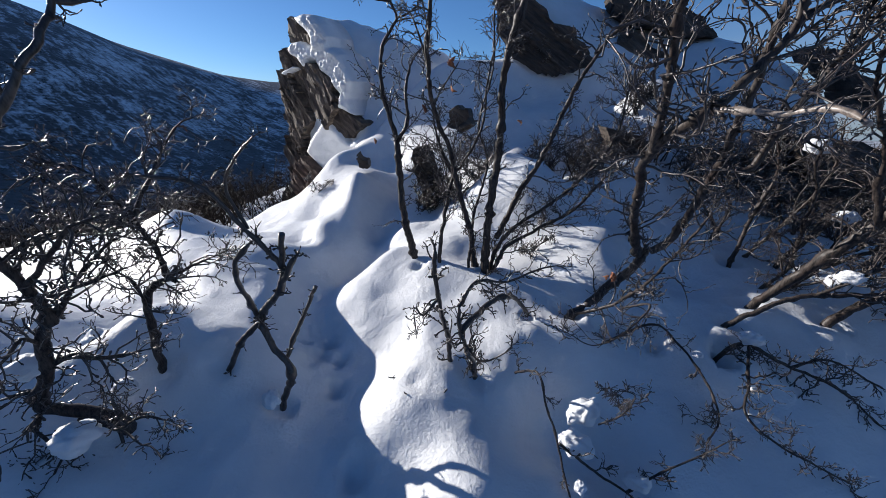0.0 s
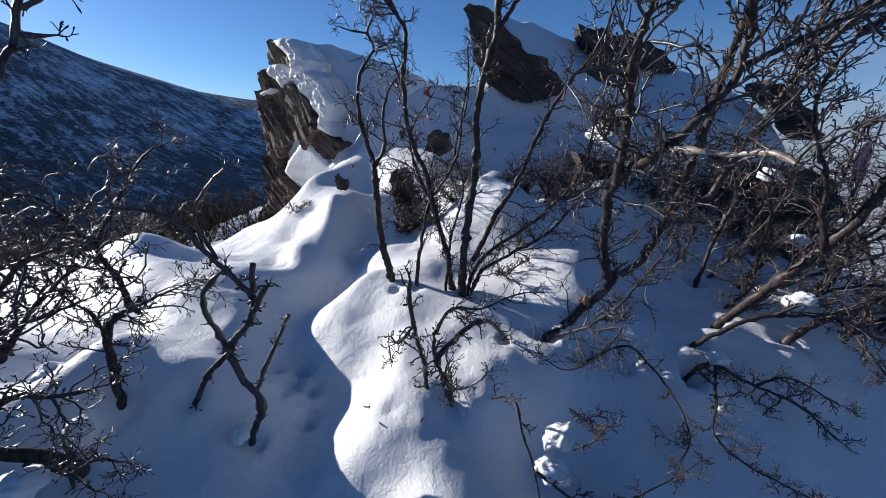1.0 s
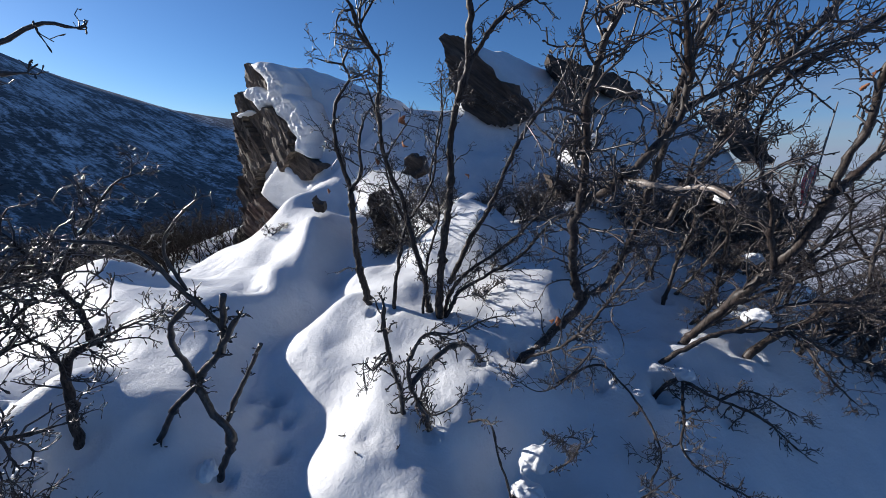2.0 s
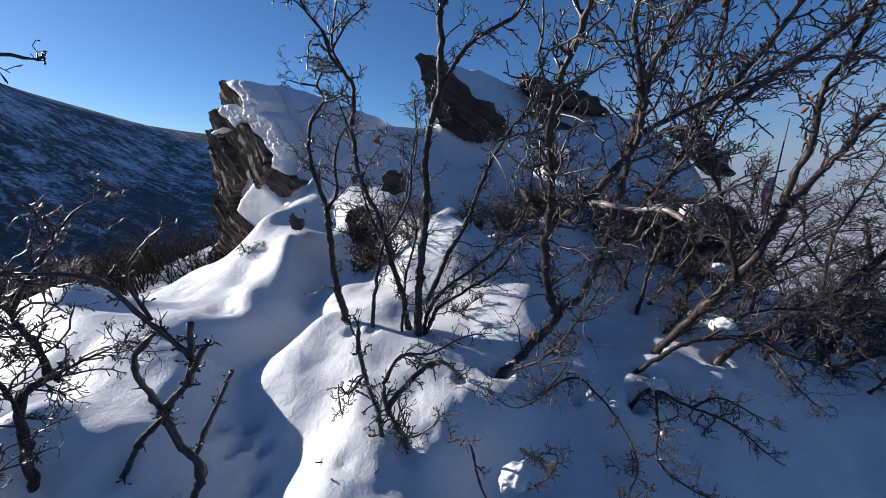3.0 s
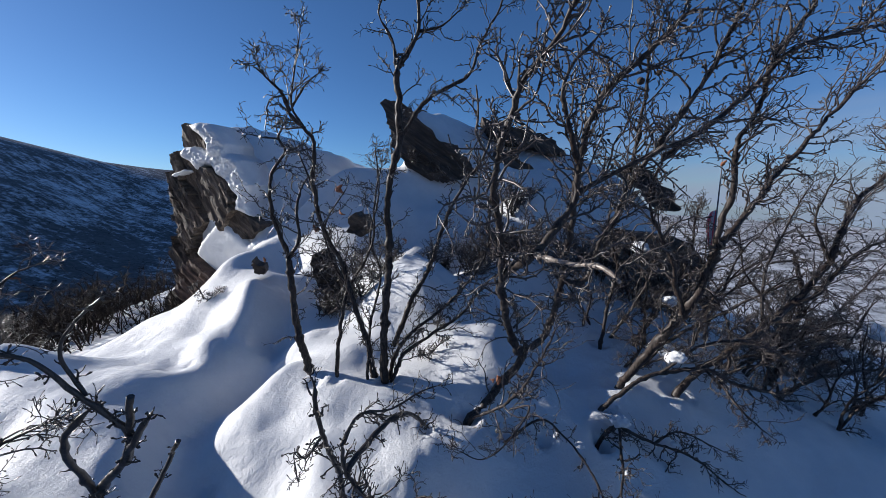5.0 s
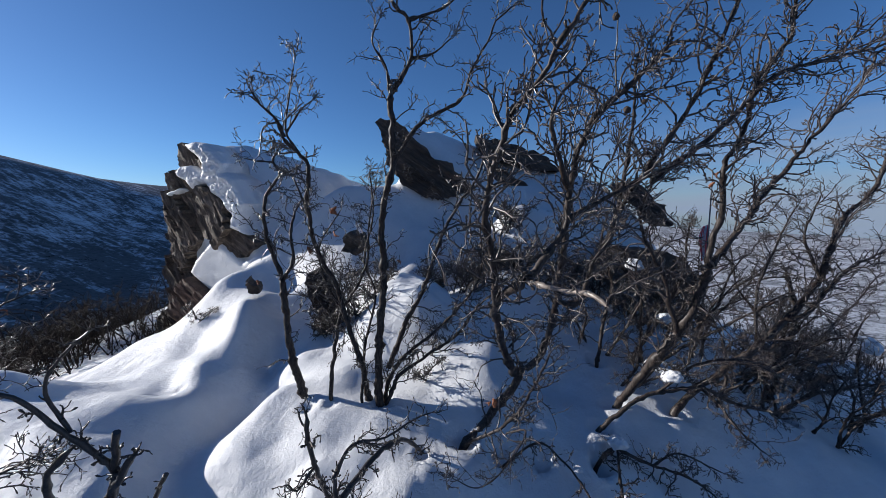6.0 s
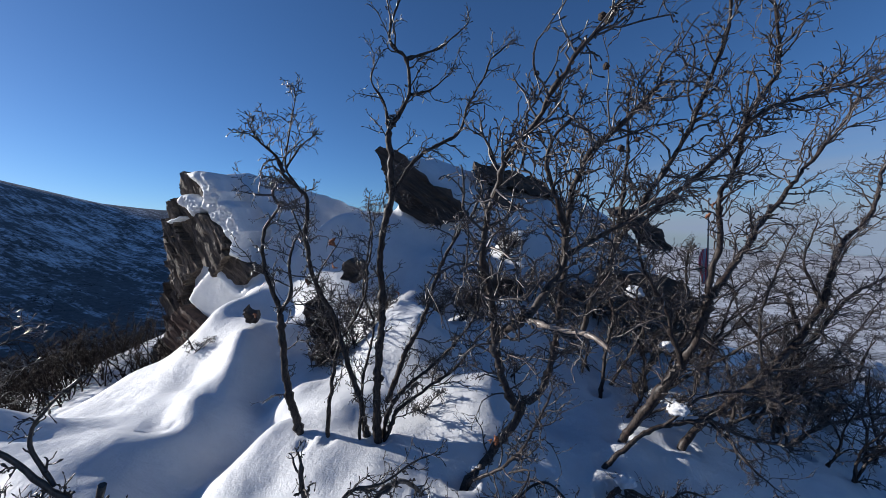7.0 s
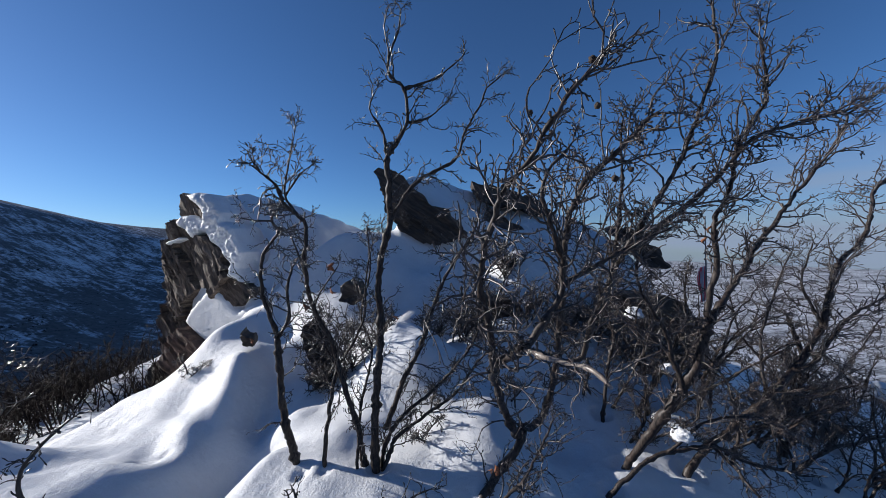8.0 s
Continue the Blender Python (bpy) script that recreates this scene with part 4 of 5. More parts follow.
def finish_oak(oak, seed, long=0.5, thin=1.15):
    """Grows twigs of three orders on the limbs; the outermost carry knobby spurs."""
    rng.seed(seed)
    first, second, spur = [], [], []
    bare = 0.45 if oak["bark"] is DEAD else 1.0
    for pts, rad, dense, name in oak["limbs"]:
        n = len(pts)
        i = int(n * (0.45 if name == "trunk" else 0.15))
        while i < n:
            way = pts[min(i + 1, n - 1)] - pts[max(i - 1, 0)]
            if way.length > 1e-5:
                size = long * rng.uniform(0.35, 1.0) * (0.55 + 0.45 * min(1.0, rad[i] / 0.015))
                r = min(rad[i] * 0.5, 0.0068) * thin
                first.append((wander(pts[i], off(way, 45), size, 8, 0.05, 0.32), np.linspace(r, max(r * 0.5, 0.003), 8)))
                if rng.random() < 0.55:
                    spur.append((pts[i], off(way, 60), r * 0.8))
            i += max(1, int(rng.uniform(1.2, 4.2) / max(dense, 0.05)))
        if "broken" not in name:
            for k in range(2):
                way = pts[-1] - pts[-3]
                first.append((wander(pts[-1], off(way, 22), long * rng.uniform(0.12, 0.34), 8, 0.03, 0.22), np.linspace(rad[-1] * 1.3, 0.003, 8)))
    for path, rr in first:
        length = (path[-1] - path[0]).length
        for k in range(2, 8):
            if rng.random() < 0.55 * bare:
                way = path[k] - path[k - 1]
                r = max(rr[k] * 0.72, 0.0029)
                second.append((wander(path[k], off(way, 48), max(0.05, length * rng.uniform(0.25, 0.6)), 5, 0.05, 0.36), np.linspace(r, r * 0.72, 5)))
            if rng.random() < 0.75 * bare:
                spur.append((path[k], off(path[k] - path[k - 1], 55), max(rr[k] * 0.8, 0.0028)))
    for path, rr in second:
        for k in range(1, 5):
            if rng.random() < 0.85 * bare:
                spur.append((path[k], off(path[k] - path[k - 1], 45), rr[k] * 0.9))
    spurs, srad = [], []
    for at, way, r in spur:
        size = rng.uniform(0.014, 0.06)
        spurs.append([at, at + way * size * 0.55 + Vector((0, 0, rng.gauss(0, 0.006))), at + way * size * 0.9, at + way * size * 1.1])
        srad.append([r * 0.95, r * 0.85, r * 1.7, r * 0.4])
    pieces = [tubes([p for p, _ in first], [q for _, q in first], 4), tubes([p for p, _ in second], [q for _, q in second], 3), tubes(spurs, srad, 3)]
    v, f = joined(pieces)
    child("twig_mass", mesh_of("twig_mass", v - np.array(oak["base"]), f, DEAD if oak["bark"] is DEAD else TWIG), oak["ob"], "dense knobby bare twigs", "stuff")


oak = start_oak("oak_tree", "slender leafless gambel oak rising from sunlit snow mound")
limb(oak, "trunk", 0.046, 0.034, 0.40, (-0.34, 3.97, -0.15), (-0.44, 4.00, 0.44), (-0.51, 4.02, 0.93), (-0.54, 4.03, 1.43))
limb(oak, "branch", 0.028, 0.010, 0.90, (-0.54, 4.03, 1.43), (-0.64, 4.00, 1.80), (-0.65, 3.95, 2.16), (-0.59, 3.90, 2.39), (-0.48, 3.85, 2.55), (-0.53, 3.80, 2.67), (-0.46, 3.75, 2.79))
limb(oak, "branch", 0.012, 0.006, 0.90, (-0.48, 3.85, 2.55), (-0.37, 3.85, 2.59), (-0.26, 3.80, 2.65))
limb(oak, "branch", 0.010, 0.005, 0.80, (-0.53, 3.80, 2.67), (-0.65, 3.72, 2.67), (-0.76, 3.68, 2.69))
limb(oak, "branch", 0.022, 0.007, 0.90, (-0.54, 4.03, 1.43), (-0.42, 4.05, 1.65), (-0.43, 4.05, 1.96), (-0.37, 4.10, 2.20), (-0.23, 4.10, 2.37))
leaf(oak, -0.25, 3.85, 1.81, 0.100, 3)
finish_oak(oak, 65, 0.42, 1.15)

oak = start_oak("oak_tree", "leafless gambel oak clump with several dark stems in snow")
limb(oak, "trunk", 0.047, 0.030, 0.50, (0.45, 3.64, 0.11), (0.48, 3.68, 0.83), (0.52, 3.68, 1.42), (0.52, 3.62, 2.08), (0.64, 3.50, 2.65), (0.61, 3.37, 3.27))
limb(oak, "branch", 0.024, 0.007, 0.80, (0.61, 3.37, 3.27), (0.81, 3.30, 3.55), (0.78, 3.20, 3.84), (0.64, 3.15, 3.94), (0.62, 3.10, 4.09), (0.70, 3.05, 4.24), (0.73, 3.00, 4.44))
limb(oak, "branch", 0.014, 0.005, 0.50, (0.78, 3.20, 3.86), (1.06, 3.15, 3.96), (1.18, 3.10, 4.04), (1.28, 3.05, 4.12))
limb(oak, "branch", 0.015, 0.005, 0.80, (0.81, 3.30, 3.57), (1.02, 3.25, 3.62), (1.17, 3.20, 3.75))
limb(oak, "branch", 0.013, 0.005, 0.80, (0.60, 3.37, 3.29), (0.57, 3.30, 3.49), (0.45, 3.25, 3.67), (0.51, 3.20, 3.82))
limb(oak, "branch", 0.024, 0.007, 0.90, (0.64, 3.50, 2.65), (0.70, 3.50, 2.74), (0.92, 3.40, 3.04), (1.25, 3.30, 3.22), (1.38, 3.25, 3.52), (1.52, 3.20, 3.77), (1.57, 3.15, 3.91), (1.71, 3.10, 4.01))
limb(oak, "stem", 0.036, 0.016, 0.90, (0.31, 3.72, 0.34), (0.13, 3.80, 0.98), (0.03, 3.85, 1.39), (-0.11, 3.75, 1.69), (-0.17, 3.50, 2.12), (-0.14, 3.38, 2.59), (-0.19, 3.28, 2.67), (-0.29, 3.10, 2.80))
limb(oak, "branch", 0.016, 0.006, 1.00, (-0.29, 3.10, 2.80), (-0.32, 3.00, 2.90), (-0.40, 2.85, 2.98), (-0.44, 2.75, 3.06))
limb(oak, "branch", 0.012, 0.005, 1.00, (-0.19, 3.28, 2.67), (-0.27, 3.15, 2.84), (-0.24, 3.05, 3.02), (-0.19, 2.95, 3.18), (-0.15, 2.90, 3.30))
limb(oak, "branch", 0.010, 0.005, 0.80, (-0.27, 3.15, 2.84), (-0.15, 3.10, 3.00), (-0.05, 3.05, 3.07))
limb(oak, "branch", 0.010, 0.005, 0.60, (-0.40, 2.85, 2.98), (-0.46, 2.80, 3.02))
limb(oak, "branch", 0.014, 0.006, 1.00, (-0.17, 3.50, 2.12), (-0.27, 3.55, 2.44), (-0.33, 3.60, 2.56))
limb(oak, "stem", 0.032, 0.010, 1.00, (0.57, 3.70, 0.45), (0.76, 3.62, 1.01), (0.94, 3.55, 1.38), (1.06, 3.45, 1.76), (1.18, 3.35, 2.13), (1.40, 3.20, 2.46), (1.46, 3.10, 2.78))
limb(oak, "stem", 0.026, 0.008, 1.00, (0.65, 3.62, 0.34), (0.90, 3.60, 0.54), (1.24, 3.50, 0.81), (1.51, 3.40, 1.17), (1.82, 3.30, 1.46))
limb(oak, "stem", 0.026, 0.008, 1.00, (0.60, 3.66, 0.40), (0.78, 3.60, 0.67), (1.05, 3.50, 0.89), (1.32, 3.40, 1.21), (1.48, 3.30, 1.52), (1.48, 3.20, 1.91))
limb(oak, "stem", 0.020, 0.007, 1.00, (0.28, 3.70, 0.31), (0.34, 3.90, 0.76), (0.46, 4.00, 1.22), (0.35, 4.00, 1.61), (0.45, 3.90, 2.18), (0.43, 3.80, 2.62))
leaf(oak, 0.04, 3.75, 2.19, 0.100, 1)
leaf(oak, 0.04, 3.70, 1.99, 0.090, 2)
leaf(oak, 0.07, 3.80, 2.23, 0.100, 5)
leaf(oak, 0.65, 3.50, 1.68, 0.070, 6)
finish_oak(oak, 66, 0.45, 1.15)

oak = start_oak("oak_tree", "small leafless oak sapling beside the many-stemmed clump")
limb(oak, "trunk", 0.026, 0.018, 0.50, (-0.06, 3.80, 0.27), (0.02, 3.85, 0.82), (0.08, 3.90, 1.09), (0.16, 3.92, 1.19))
limb(oak, "branch", 0.016, 0.006, 1.00, (0.16, 3.92, 1.19), (0.36, 3.90, 1.57), (0.40, 3.85, 2.00), (0.48, 3.80, 2.43))
limb(oak, "branch", 0.016, 0.006, 1.00, (0.08, 3.90, 1.09), (-0.07, 3.90, 1.41), (-0.12, 3.85, 1.79), (0.12, 3.80, 2.20))
leaf(oak, -0.75, 3.85, 1.48, 0.060, 15)
finish_oak(oak, 68)

oak = start_oak("oak_tree", "crooked leaning oak with grey peeling bark and tangled crown")
limb(oak, "trunk", 0.046, 0.040, 0.42, (1.22, 3.04, -0.15), (1.40, 3.09, -0.04), (1.69, 3.11, 0.26), (1.85, 3.08, 0.52))
limb(oak, "stem", 0.036, 0.026, 0.85, (1.81, 3.08, 0.52), (1.46, 2.66, 1.05), (1.30, 2.36, 1.33), (1.16, 2.05, 1.57), (1.19, 1.88, 1.71), (1.21, 1.76, 1.78))
limb(oak, "broken_branch", 0.016, 0.010, 0.45, (1.21, 1.76, 1.78), (1.25, 1.60, 1.78), (1.32, 1.50, 1.77), (1.34, 1.35, 1.79), (1.36, 1.22, 1.74))
limb(oak, "branch", 0.026, 0.007, 1.66, (1.16, 2.05, 1.57), (1.02, 1.80, 1.97), (0.92, 1.65, 2.22), (0.95, 1.45, 2.60), (1.04, 1.35, 2.73), (1.10, 1.20, 2.92), (1.24, 1.14, 3.10))
limb(oak, "branch", 0.024, 0.007, 1.30, (1.21, 1.76, 1.78), (1.33, 1.75, 1.91), (1.46, 1.75, 2.13), (1.40, 1.70, 2.42), (1.29, 1.65, 2.70), (1.44, 1.60, 2.93))
limb(oak, "branch", 0.018, 0.006, 1.30, (1.46, 1.75, 2.13), (1.68, 1.70, 2.25), (1.91, 1.65, 2.38), (2.11, 1.60, 2.47))
limb(oak, "stem", 0.036, 0.016, 1.40, (1.92, 3.10, 0.55), (2.10, 3.10, 0.67), (2.12, 2.98, 0.98), (1.94, 2.60, 1.38), (1.85, 2.40, 1.81), (1.76, 2.20, 2.32), (1.76, 2.00, 2.69), (1.99, 1.90, 2.99), (2.18, 1.80, 3.20))
limb(oak, "branch", 0.026, 0.009, 1.53, (1.94, 2.60, 1.38), (2.14, 2.55, 1.43), (2.22, 2.40, 1.90), (2.26, 2.20, 2.27), (2.34, 2.05, 2.53), (2.53, 1.95, 2.89), (2.64, 1.90, 3.19), (2.66, 1.85, 3.39), (2.70, 1.80, 3.61), (2.61, 1.75, 3.97))
limb(oak, "branch", 0.018, 0.007, 1.30, (2.25, 2.30, 2.11), (2.25, 2.20, 2.57), (2.19, 2.10, 2.95), (2.13, 2.00, 3.24))
limb(oak, "low_branch", 0.020, 0.006, 1.19, (1.26, 3.03, -0.10), (1.50, 2.75, 0.18), (1.54, 2.40, 0.58), (1.55, 2.20, 0.89), (1.54, 2.00, 1.22))
limb(oak, "low_branch", 0.008, 0.004, 0.68, (1.49, 2.60, 0.24), (1.52, 2.30, 0.44), (1.27, 2.10, 0.35), (1.04, 2.05, 0.26), (0.87, 2.10, 0.32))
leaf(oak, 1.41, 2.70, 0.51, 0.080, 7)
leaf(oak, 1.39, 2.72, 0.48, 0.070, 8)
leaf(oak, 1.44, 2.70, 0.48, 0.060, 9)
gall(oak, 1.27, 1.15, 3.12, 0.019, 1060)
gall(oak, 1.25, 1.16, 3.13, 0.016, 1050)
gall(oak, 1.30, 1.20, 2.96, 0.014, 1058)
gall(oak, 1.04, 1.30, 2.95, 0.012, 940)
gall(oak, 1.80, 1.70, 2.76, 0.020, 1088)
gall(oak, 1.96, 1.75, 2.83, 0.016, 1116)
finish_oak(oak, 67, 0.55, 1.2)

oak = start_oak("oak_tree", "tall leaning oak with reddish-brown bark and bare crown")
limb(oak, "trunk", 0.045, 0.036, 0.85, (3.13, 3.20, -0.09), (3.20, 2.95, 0.35), (3.32, 2.65, 0.96), (3.36, 2.50, 1.37), (3.35, 2.40, 1.66))
limb(oak, "branch", 0.030, 0.009, 1.30, (3.35, 2.40, 1.66), (3.31, 2.30, 2.18), (3.22, 2.25, 2.50), (3.33, 2.20, 2.83), (3.26, 2.10, 3.13), (3.42, 2.00, 3.46), (3.25, 1.90, 3.91))
limb(oak, "branch", 0.032, 0.008, 1.30, (3.35, 2.40, 1.66), (3.64, 2.40, 1.99), (3.93, 2.35, 2.40), (4.30, 2.30, 2.83), (4.59, 2.20, 3.22), (4.66, 2.10, 3.52), (4.81, 2.00, 3.64))
limb(oak, "branch", 0.026, 0.008, 1.30, (2.48, 2.20, 2.42), (2.73, 2.15, 2.60), (3.11, 2.10, 2.91), (3.30, 2.00, 3.17), (3.81, 1.95, 3.31), (4.29, 1.89, 3.44))
limb(oak, "branch", 0.024, 0.008, 1.30, (3.32, 2.65, 0.96), (3.09, 2.60, 1.47), (2.69, 2.50, 2.03), (2.48, 2.20, 2.42))
leaf(oak, 3.26, 2.25, 2.50, 0.090, 11)
leaf(oak, 3.15, 2.25, 2.41, 0.060, 12)
gall(oak, 3.34, 1.95, 4.03, 0.020, 1347)
finish_oak(oak, 72, 0.6, 1.25)

oak = start_oak("oak_tree", "thick dark oak leaning over shaded snow slope")
limb(oak, "trunk", 0.042, 0.033, 1.19, (3.81, 3.00, -0.06), (4.25, 2.90, 0.34), (4.61, 2.80, 0.67), (4.95, 2.80, 0.89), (5.49, 2.80, 1.35))
limb(oak, "branch", 0.034, 0.012, 1.30, (5.49, 2.80, 1.35), (5.68, 2.80, 1.95), (6.21, 2.80, 2.43), (6.48, 2.85, 2.96), (7.16, 2.90, 3.24))
limb(oak, "branch", 0.026, 0.009, 1.30, (4.95, 2.80, 0.89), (5.15, 2.70, 1.03), (5.59, 2.60, 1.51), (6.03, 2.50, 1.75))
limb(oak, "branch", 0.020, 0.007, 1.30, (4.61, 2.80, 0.67), (4.67, 2.90, 1.20), (4.89, 2.90, 1.76), (5.16, 2.90, 2.20))
limb(oak, "branch", 0.020, 0.007, 1.30, (5.49, 2.80, 1.35), (5.33, 2.90, 1.87), (5.53, 2.90, 2.33))
finish_oak(oak, 75, 0.6, 1.25)

oak = start_oak("oak_tree", "low spreading oak branch lying close over shaded snow")
limb(oak, "trunk", 0.028, 0.014, 1.30, (2.69, 2.90, -0.11), (2.98, 2.85, 0.13), (3.27, 2.80, 0.26), (3.72, 2.70, 0.32), (4.10, 2.60, 0.14), (4.47, 2.50, 0.05))
limb(oak, "branch", 0.018, 0.006, 1.30, (3.27, 2.80, 0.26), (3.54, 2.60, 0.62), (3.82, 2.40, 0.73), (4.30, 2.30, 0.55))
limb(oak, "branch", 0.016, 0.006, 1.30, (3.72, 2.70, 0.32), (3.75, 2.50, 0.21), (3.74, 2.30, 0.08), (3.98, 2.20, -0.15))
finish_oak(oak, 69, 0.5, 1.1)

oak = start_oak("oak_tree", "dark leafless oak at the edge of the snow slope")
limb(oak, "trunk", 0.040, 0.026, 1.30, (5.80, 3.40, -0.53), (5.99, 3.40, 0.04), (6.16, 3.40, 0.71), (6.07, 3.50, 1.31))
limb(oak, "branch", 0.020, 0.007, 1.30, (6.16, 3.40, 0.71), (6.42, 3.30, 1.33), (6.54, 3.30, 1.93))
limb(oak, "branch", 0.020, 0.007, 1.30, (5.99, 3.40, 0.04), (5.69, 3.50, 0.65), (5.34, 3.60, 1.11), (5.15, 3.60, 1.66))
limb(oak, "stem", 0.030, 0.012, 1.30, (5.46, 3.00, -0.41), (5.86, 2.95, -0.19), (6.36, 2.90, -0.13), (7.10, 2.90, -0.17))
limb(oak, "stem", 0.022, 0.008, 1.30, (6.58, 3.60, -0.70), (6.94, 3.60, 0.07), (7.67, 3.60, 0.67), (8.19, 3.60, 1.15))
finish_oak(oak, 70, 0.55, 1.2)

oak = start_oak("oak_tree", "thin dark oak stems standing below the snowy rocks")
limb(oak, "trunk", 0.032, 0.012, 1.30, (4.00, 3.90, 0.16), (4.18, 3.85, 0.46), (4.34, 3.80, 0.76), (4.50, 3.70, 1.32), (4.45, 3.60, 1.99))
limb(oak, "stem", 0.028, 0.010, 1.30, (3.45, 4.00, 0.07), (3.51, 3.95, 0.65), (3.57, 3.90, 1.19), (3.29, 3.80, 1.73), (3.35, 3.70, 2.31))
limb(oak, "stem", 0.024, 0.008, 1.30, (3.67, 4.10, 0.03), (3.96, 4.00, 0.59), (4.15, 3.90, 1.14), (4.07, 3.90, 1.68))
finish_oak(oak, 132, 0.55, 1.2)

oak = start_oak("oak_shrub", "sprawling oak shrub with bent twigs and snow clumps")
limb(oak, "stem", 0.014, 0.006, 0.50, (1.82, 2.70, 0.01), (2.05, 2.60, -0.12), (2.15, 2.40, -0.26), (2.17, 2.13, -0.44), (1.93, 1.90, -0.50))
limb(oak, "stem", 0.022, 0.007, 1.00, (2.51, 2.63, -0.21), (2.63, 2.55, -0.08), (2.93, 2.45, -0.23), (3.27, 2.35, -0.37), (3.64, 2.25, -0.66))
limb(oak, "branch", 0.013, 0.005, 1.00, (2.61, 2.55, -0.08), (2.38, 2.20, -0.21), (2.17, 1.95, -0.25), (2.42, 1.80, -0.42), (2.88, 1.75, -0.66))
limb(oak, "branch", 0.012, 0.005, 1.00, (2.93, 2.45, -0.23), (3.17, 2.40, -0.12), (3.60, 2.30, -0.32))
finish_oak(oak, 71, 0.35, 1.25)

oak = start_oak("oak_shrub", "broken twiggy shrub poking out of shaded snow")
limb(oak, "stem", 0.011, 0.006, 0.25, (0.67, 2.05, 0.02), (0.72, 1.90, -0.15), (0.77, 1.75, -0.29), (0.82, 1.50, -0.53))
limb(oak, "branch", 0.012, 0.006, 0.60, (0.78, 1.75, -0.32), (1.04, 1.66, -0.49), (1.22, 1.60, -0.57), (1.33, 1.50, -0.62))
limb(oak, "branch", 0.009, 0.004, 0.80, (1.22, 1.60, -0.57), (1.40, 1.60, -0.37), (1.63, 1.65, -0.31), (1.86, 1.70, -0.22))
limb(oak, "branch", 0.007, 0.003, 1.20, (1.08, 1.85, -0.25), (1.19, 1.80, -0.11), (1.21, 1.75, 0.11), (1.06, 1.72, 0.18))
finish_oak(oak, 78, 0.24, 1.2)

oak = start_oak("oak_shrub", "dead gnarled oak shrub on the sunlit snow mound")
limb(oak, "stem", 0.022, 0.014, 0.75, (0.04, 2.35, 0.10), (-0.02, 2.22, 0.37), (-0.04, 2.12, 0.57), (-0.06, 2.05, 0.81), (-0.06, 2.02, 0.97))
limb(oak, "stem", 0.020, 0.012, 1.20, (0.25, 2.28, -0.16), (0.16, 2.05, 0.23), (0.11, 1.95, 0.43), (0.09, 1.90, 0.64))
limb(oak, "branch", 0.020, 0.018, 0.90, (0.11, 1.95, 0.43), (0.25, 2.10, 0.50), (0.43, 2.40, 0.44), (0.63, 2.70, 0.25), (0.77, 2.86, 0.00))
limb(oak, "branch", 0.012, 0.005, 1.80, (0.09, 1.90, 0.64), (0.20, 1.95, 0.79), (0.41, 2.05, 0.74), (0.60, 2.10, 0.80), (0.72, 2.10, 0.84))
limb(oak, "branch", 0.010, 0.004, 0.90, (0.16, 2.05, 0.23), (0.25, 1.95, 0.19), (0.37, 1.90, 0.28), (0.45, 1.90, 0.37))
limb(oak, "branch", 0.010, 0.004, 1.20, (-0.04, 2.12, 0.57), (-0.14, 2.05, 0.48), (-0.19, 2.00, 0.57), (-0.18, 2.00, 0.40))
finish_oak(oak, 77, 0.24, 1.2)

oak = start_oak("oak_shrub", "dead forked oak shrub with broken stubs in snow")
limb(oak, "trunk", 0.028, 0.024, 0.30, (-1.25, 2.12, -0.36), (-1.14, 2.12, -0.08), (-1.27, 2.15, 0.15), (-1.33, 2.18, 0.35))
limb(oak, "branch", 0.020, 0.014, 0.30, (-1.33, 2.18, 0.35), (-1.30, 2.00, 0.70), (-1.24, 1.90, 0.91), (-1.12, 1.88, 1.06))
limb(oak, "branch", 0.024, 0.018, 0.50, (-1.33, 2.18, 0.35), (-1.06, 2.00, 0.64), (-0.93, 1.90, 0.84), (-0.84, 1.86, 0.98))
limb(oak, "broken_stub", 0.020, 0.016, 0.30, (-1.05, 2.00, 0.66), (-0.94, 1.90, 0.93), (-0.90, 1.86, 1.13))
limb(oak, "stem", 0.022, 0.020, 0.40, (-1.74, 2.22, -0.24), (-1.53, 2.20, 0.14), (-1.33, 2.18, 0.34))
limb(oak, "broken_stem", 0.018, 0.014, 0.30, (-1.19, 2.15, -0.01), (-1.09, 2.25, 0.24), (-0.94, 2.28, 0.58))
limb(oak, "branch", 0.018, 0.008, 0.80, (-0.95, 1.92, 0.81), (-0.97, 1.90, 0.94), (-1.09, 1.85, 1.15), (-1.18, 1.80, 1.33), (-1.28, 1.75, 1.44), (-1.49, 1.70, 1.47))
limb(oak, "branch", 0.012, 0.005, 1.00, (-1.09, 1.85, 1.15), (-1.16, 1.85, 1.39), (-1.06, 1.85, 1.56), (-0.94, 1.85, 1.66))
finish_oak(oak, 89, 0.1, 1.3)

oak = start_oak("oak_tree", "small leafless oak at the snowy bank above valley")
limb(oak, "trunk", 0.030, 0.024, 0.80, (-2.11, 2.13, -0.08), (-2.05, 2.10, 0.42), (-1.96, 2.10, 0.64), (-1.83, 2.10, 0.72))
limb(oak, "branch", 0.020, 0.007, 1.60, (-1.83, 2.10, 0.72), (-1.83, 2.05, 0.98), (-1.84, 2.00, 1.16), (-1.86, 1.95, 1.29), (-1.93, 1.90, 1.46), (-2.01, 1.85, 1.51))
limb(oak, "branch", 0.014, 0.005, 1.60, (-1.83, 2.10, 0.72), (-1.61, 2.10, 0.82), (-1.40, 2.10, 0.93))
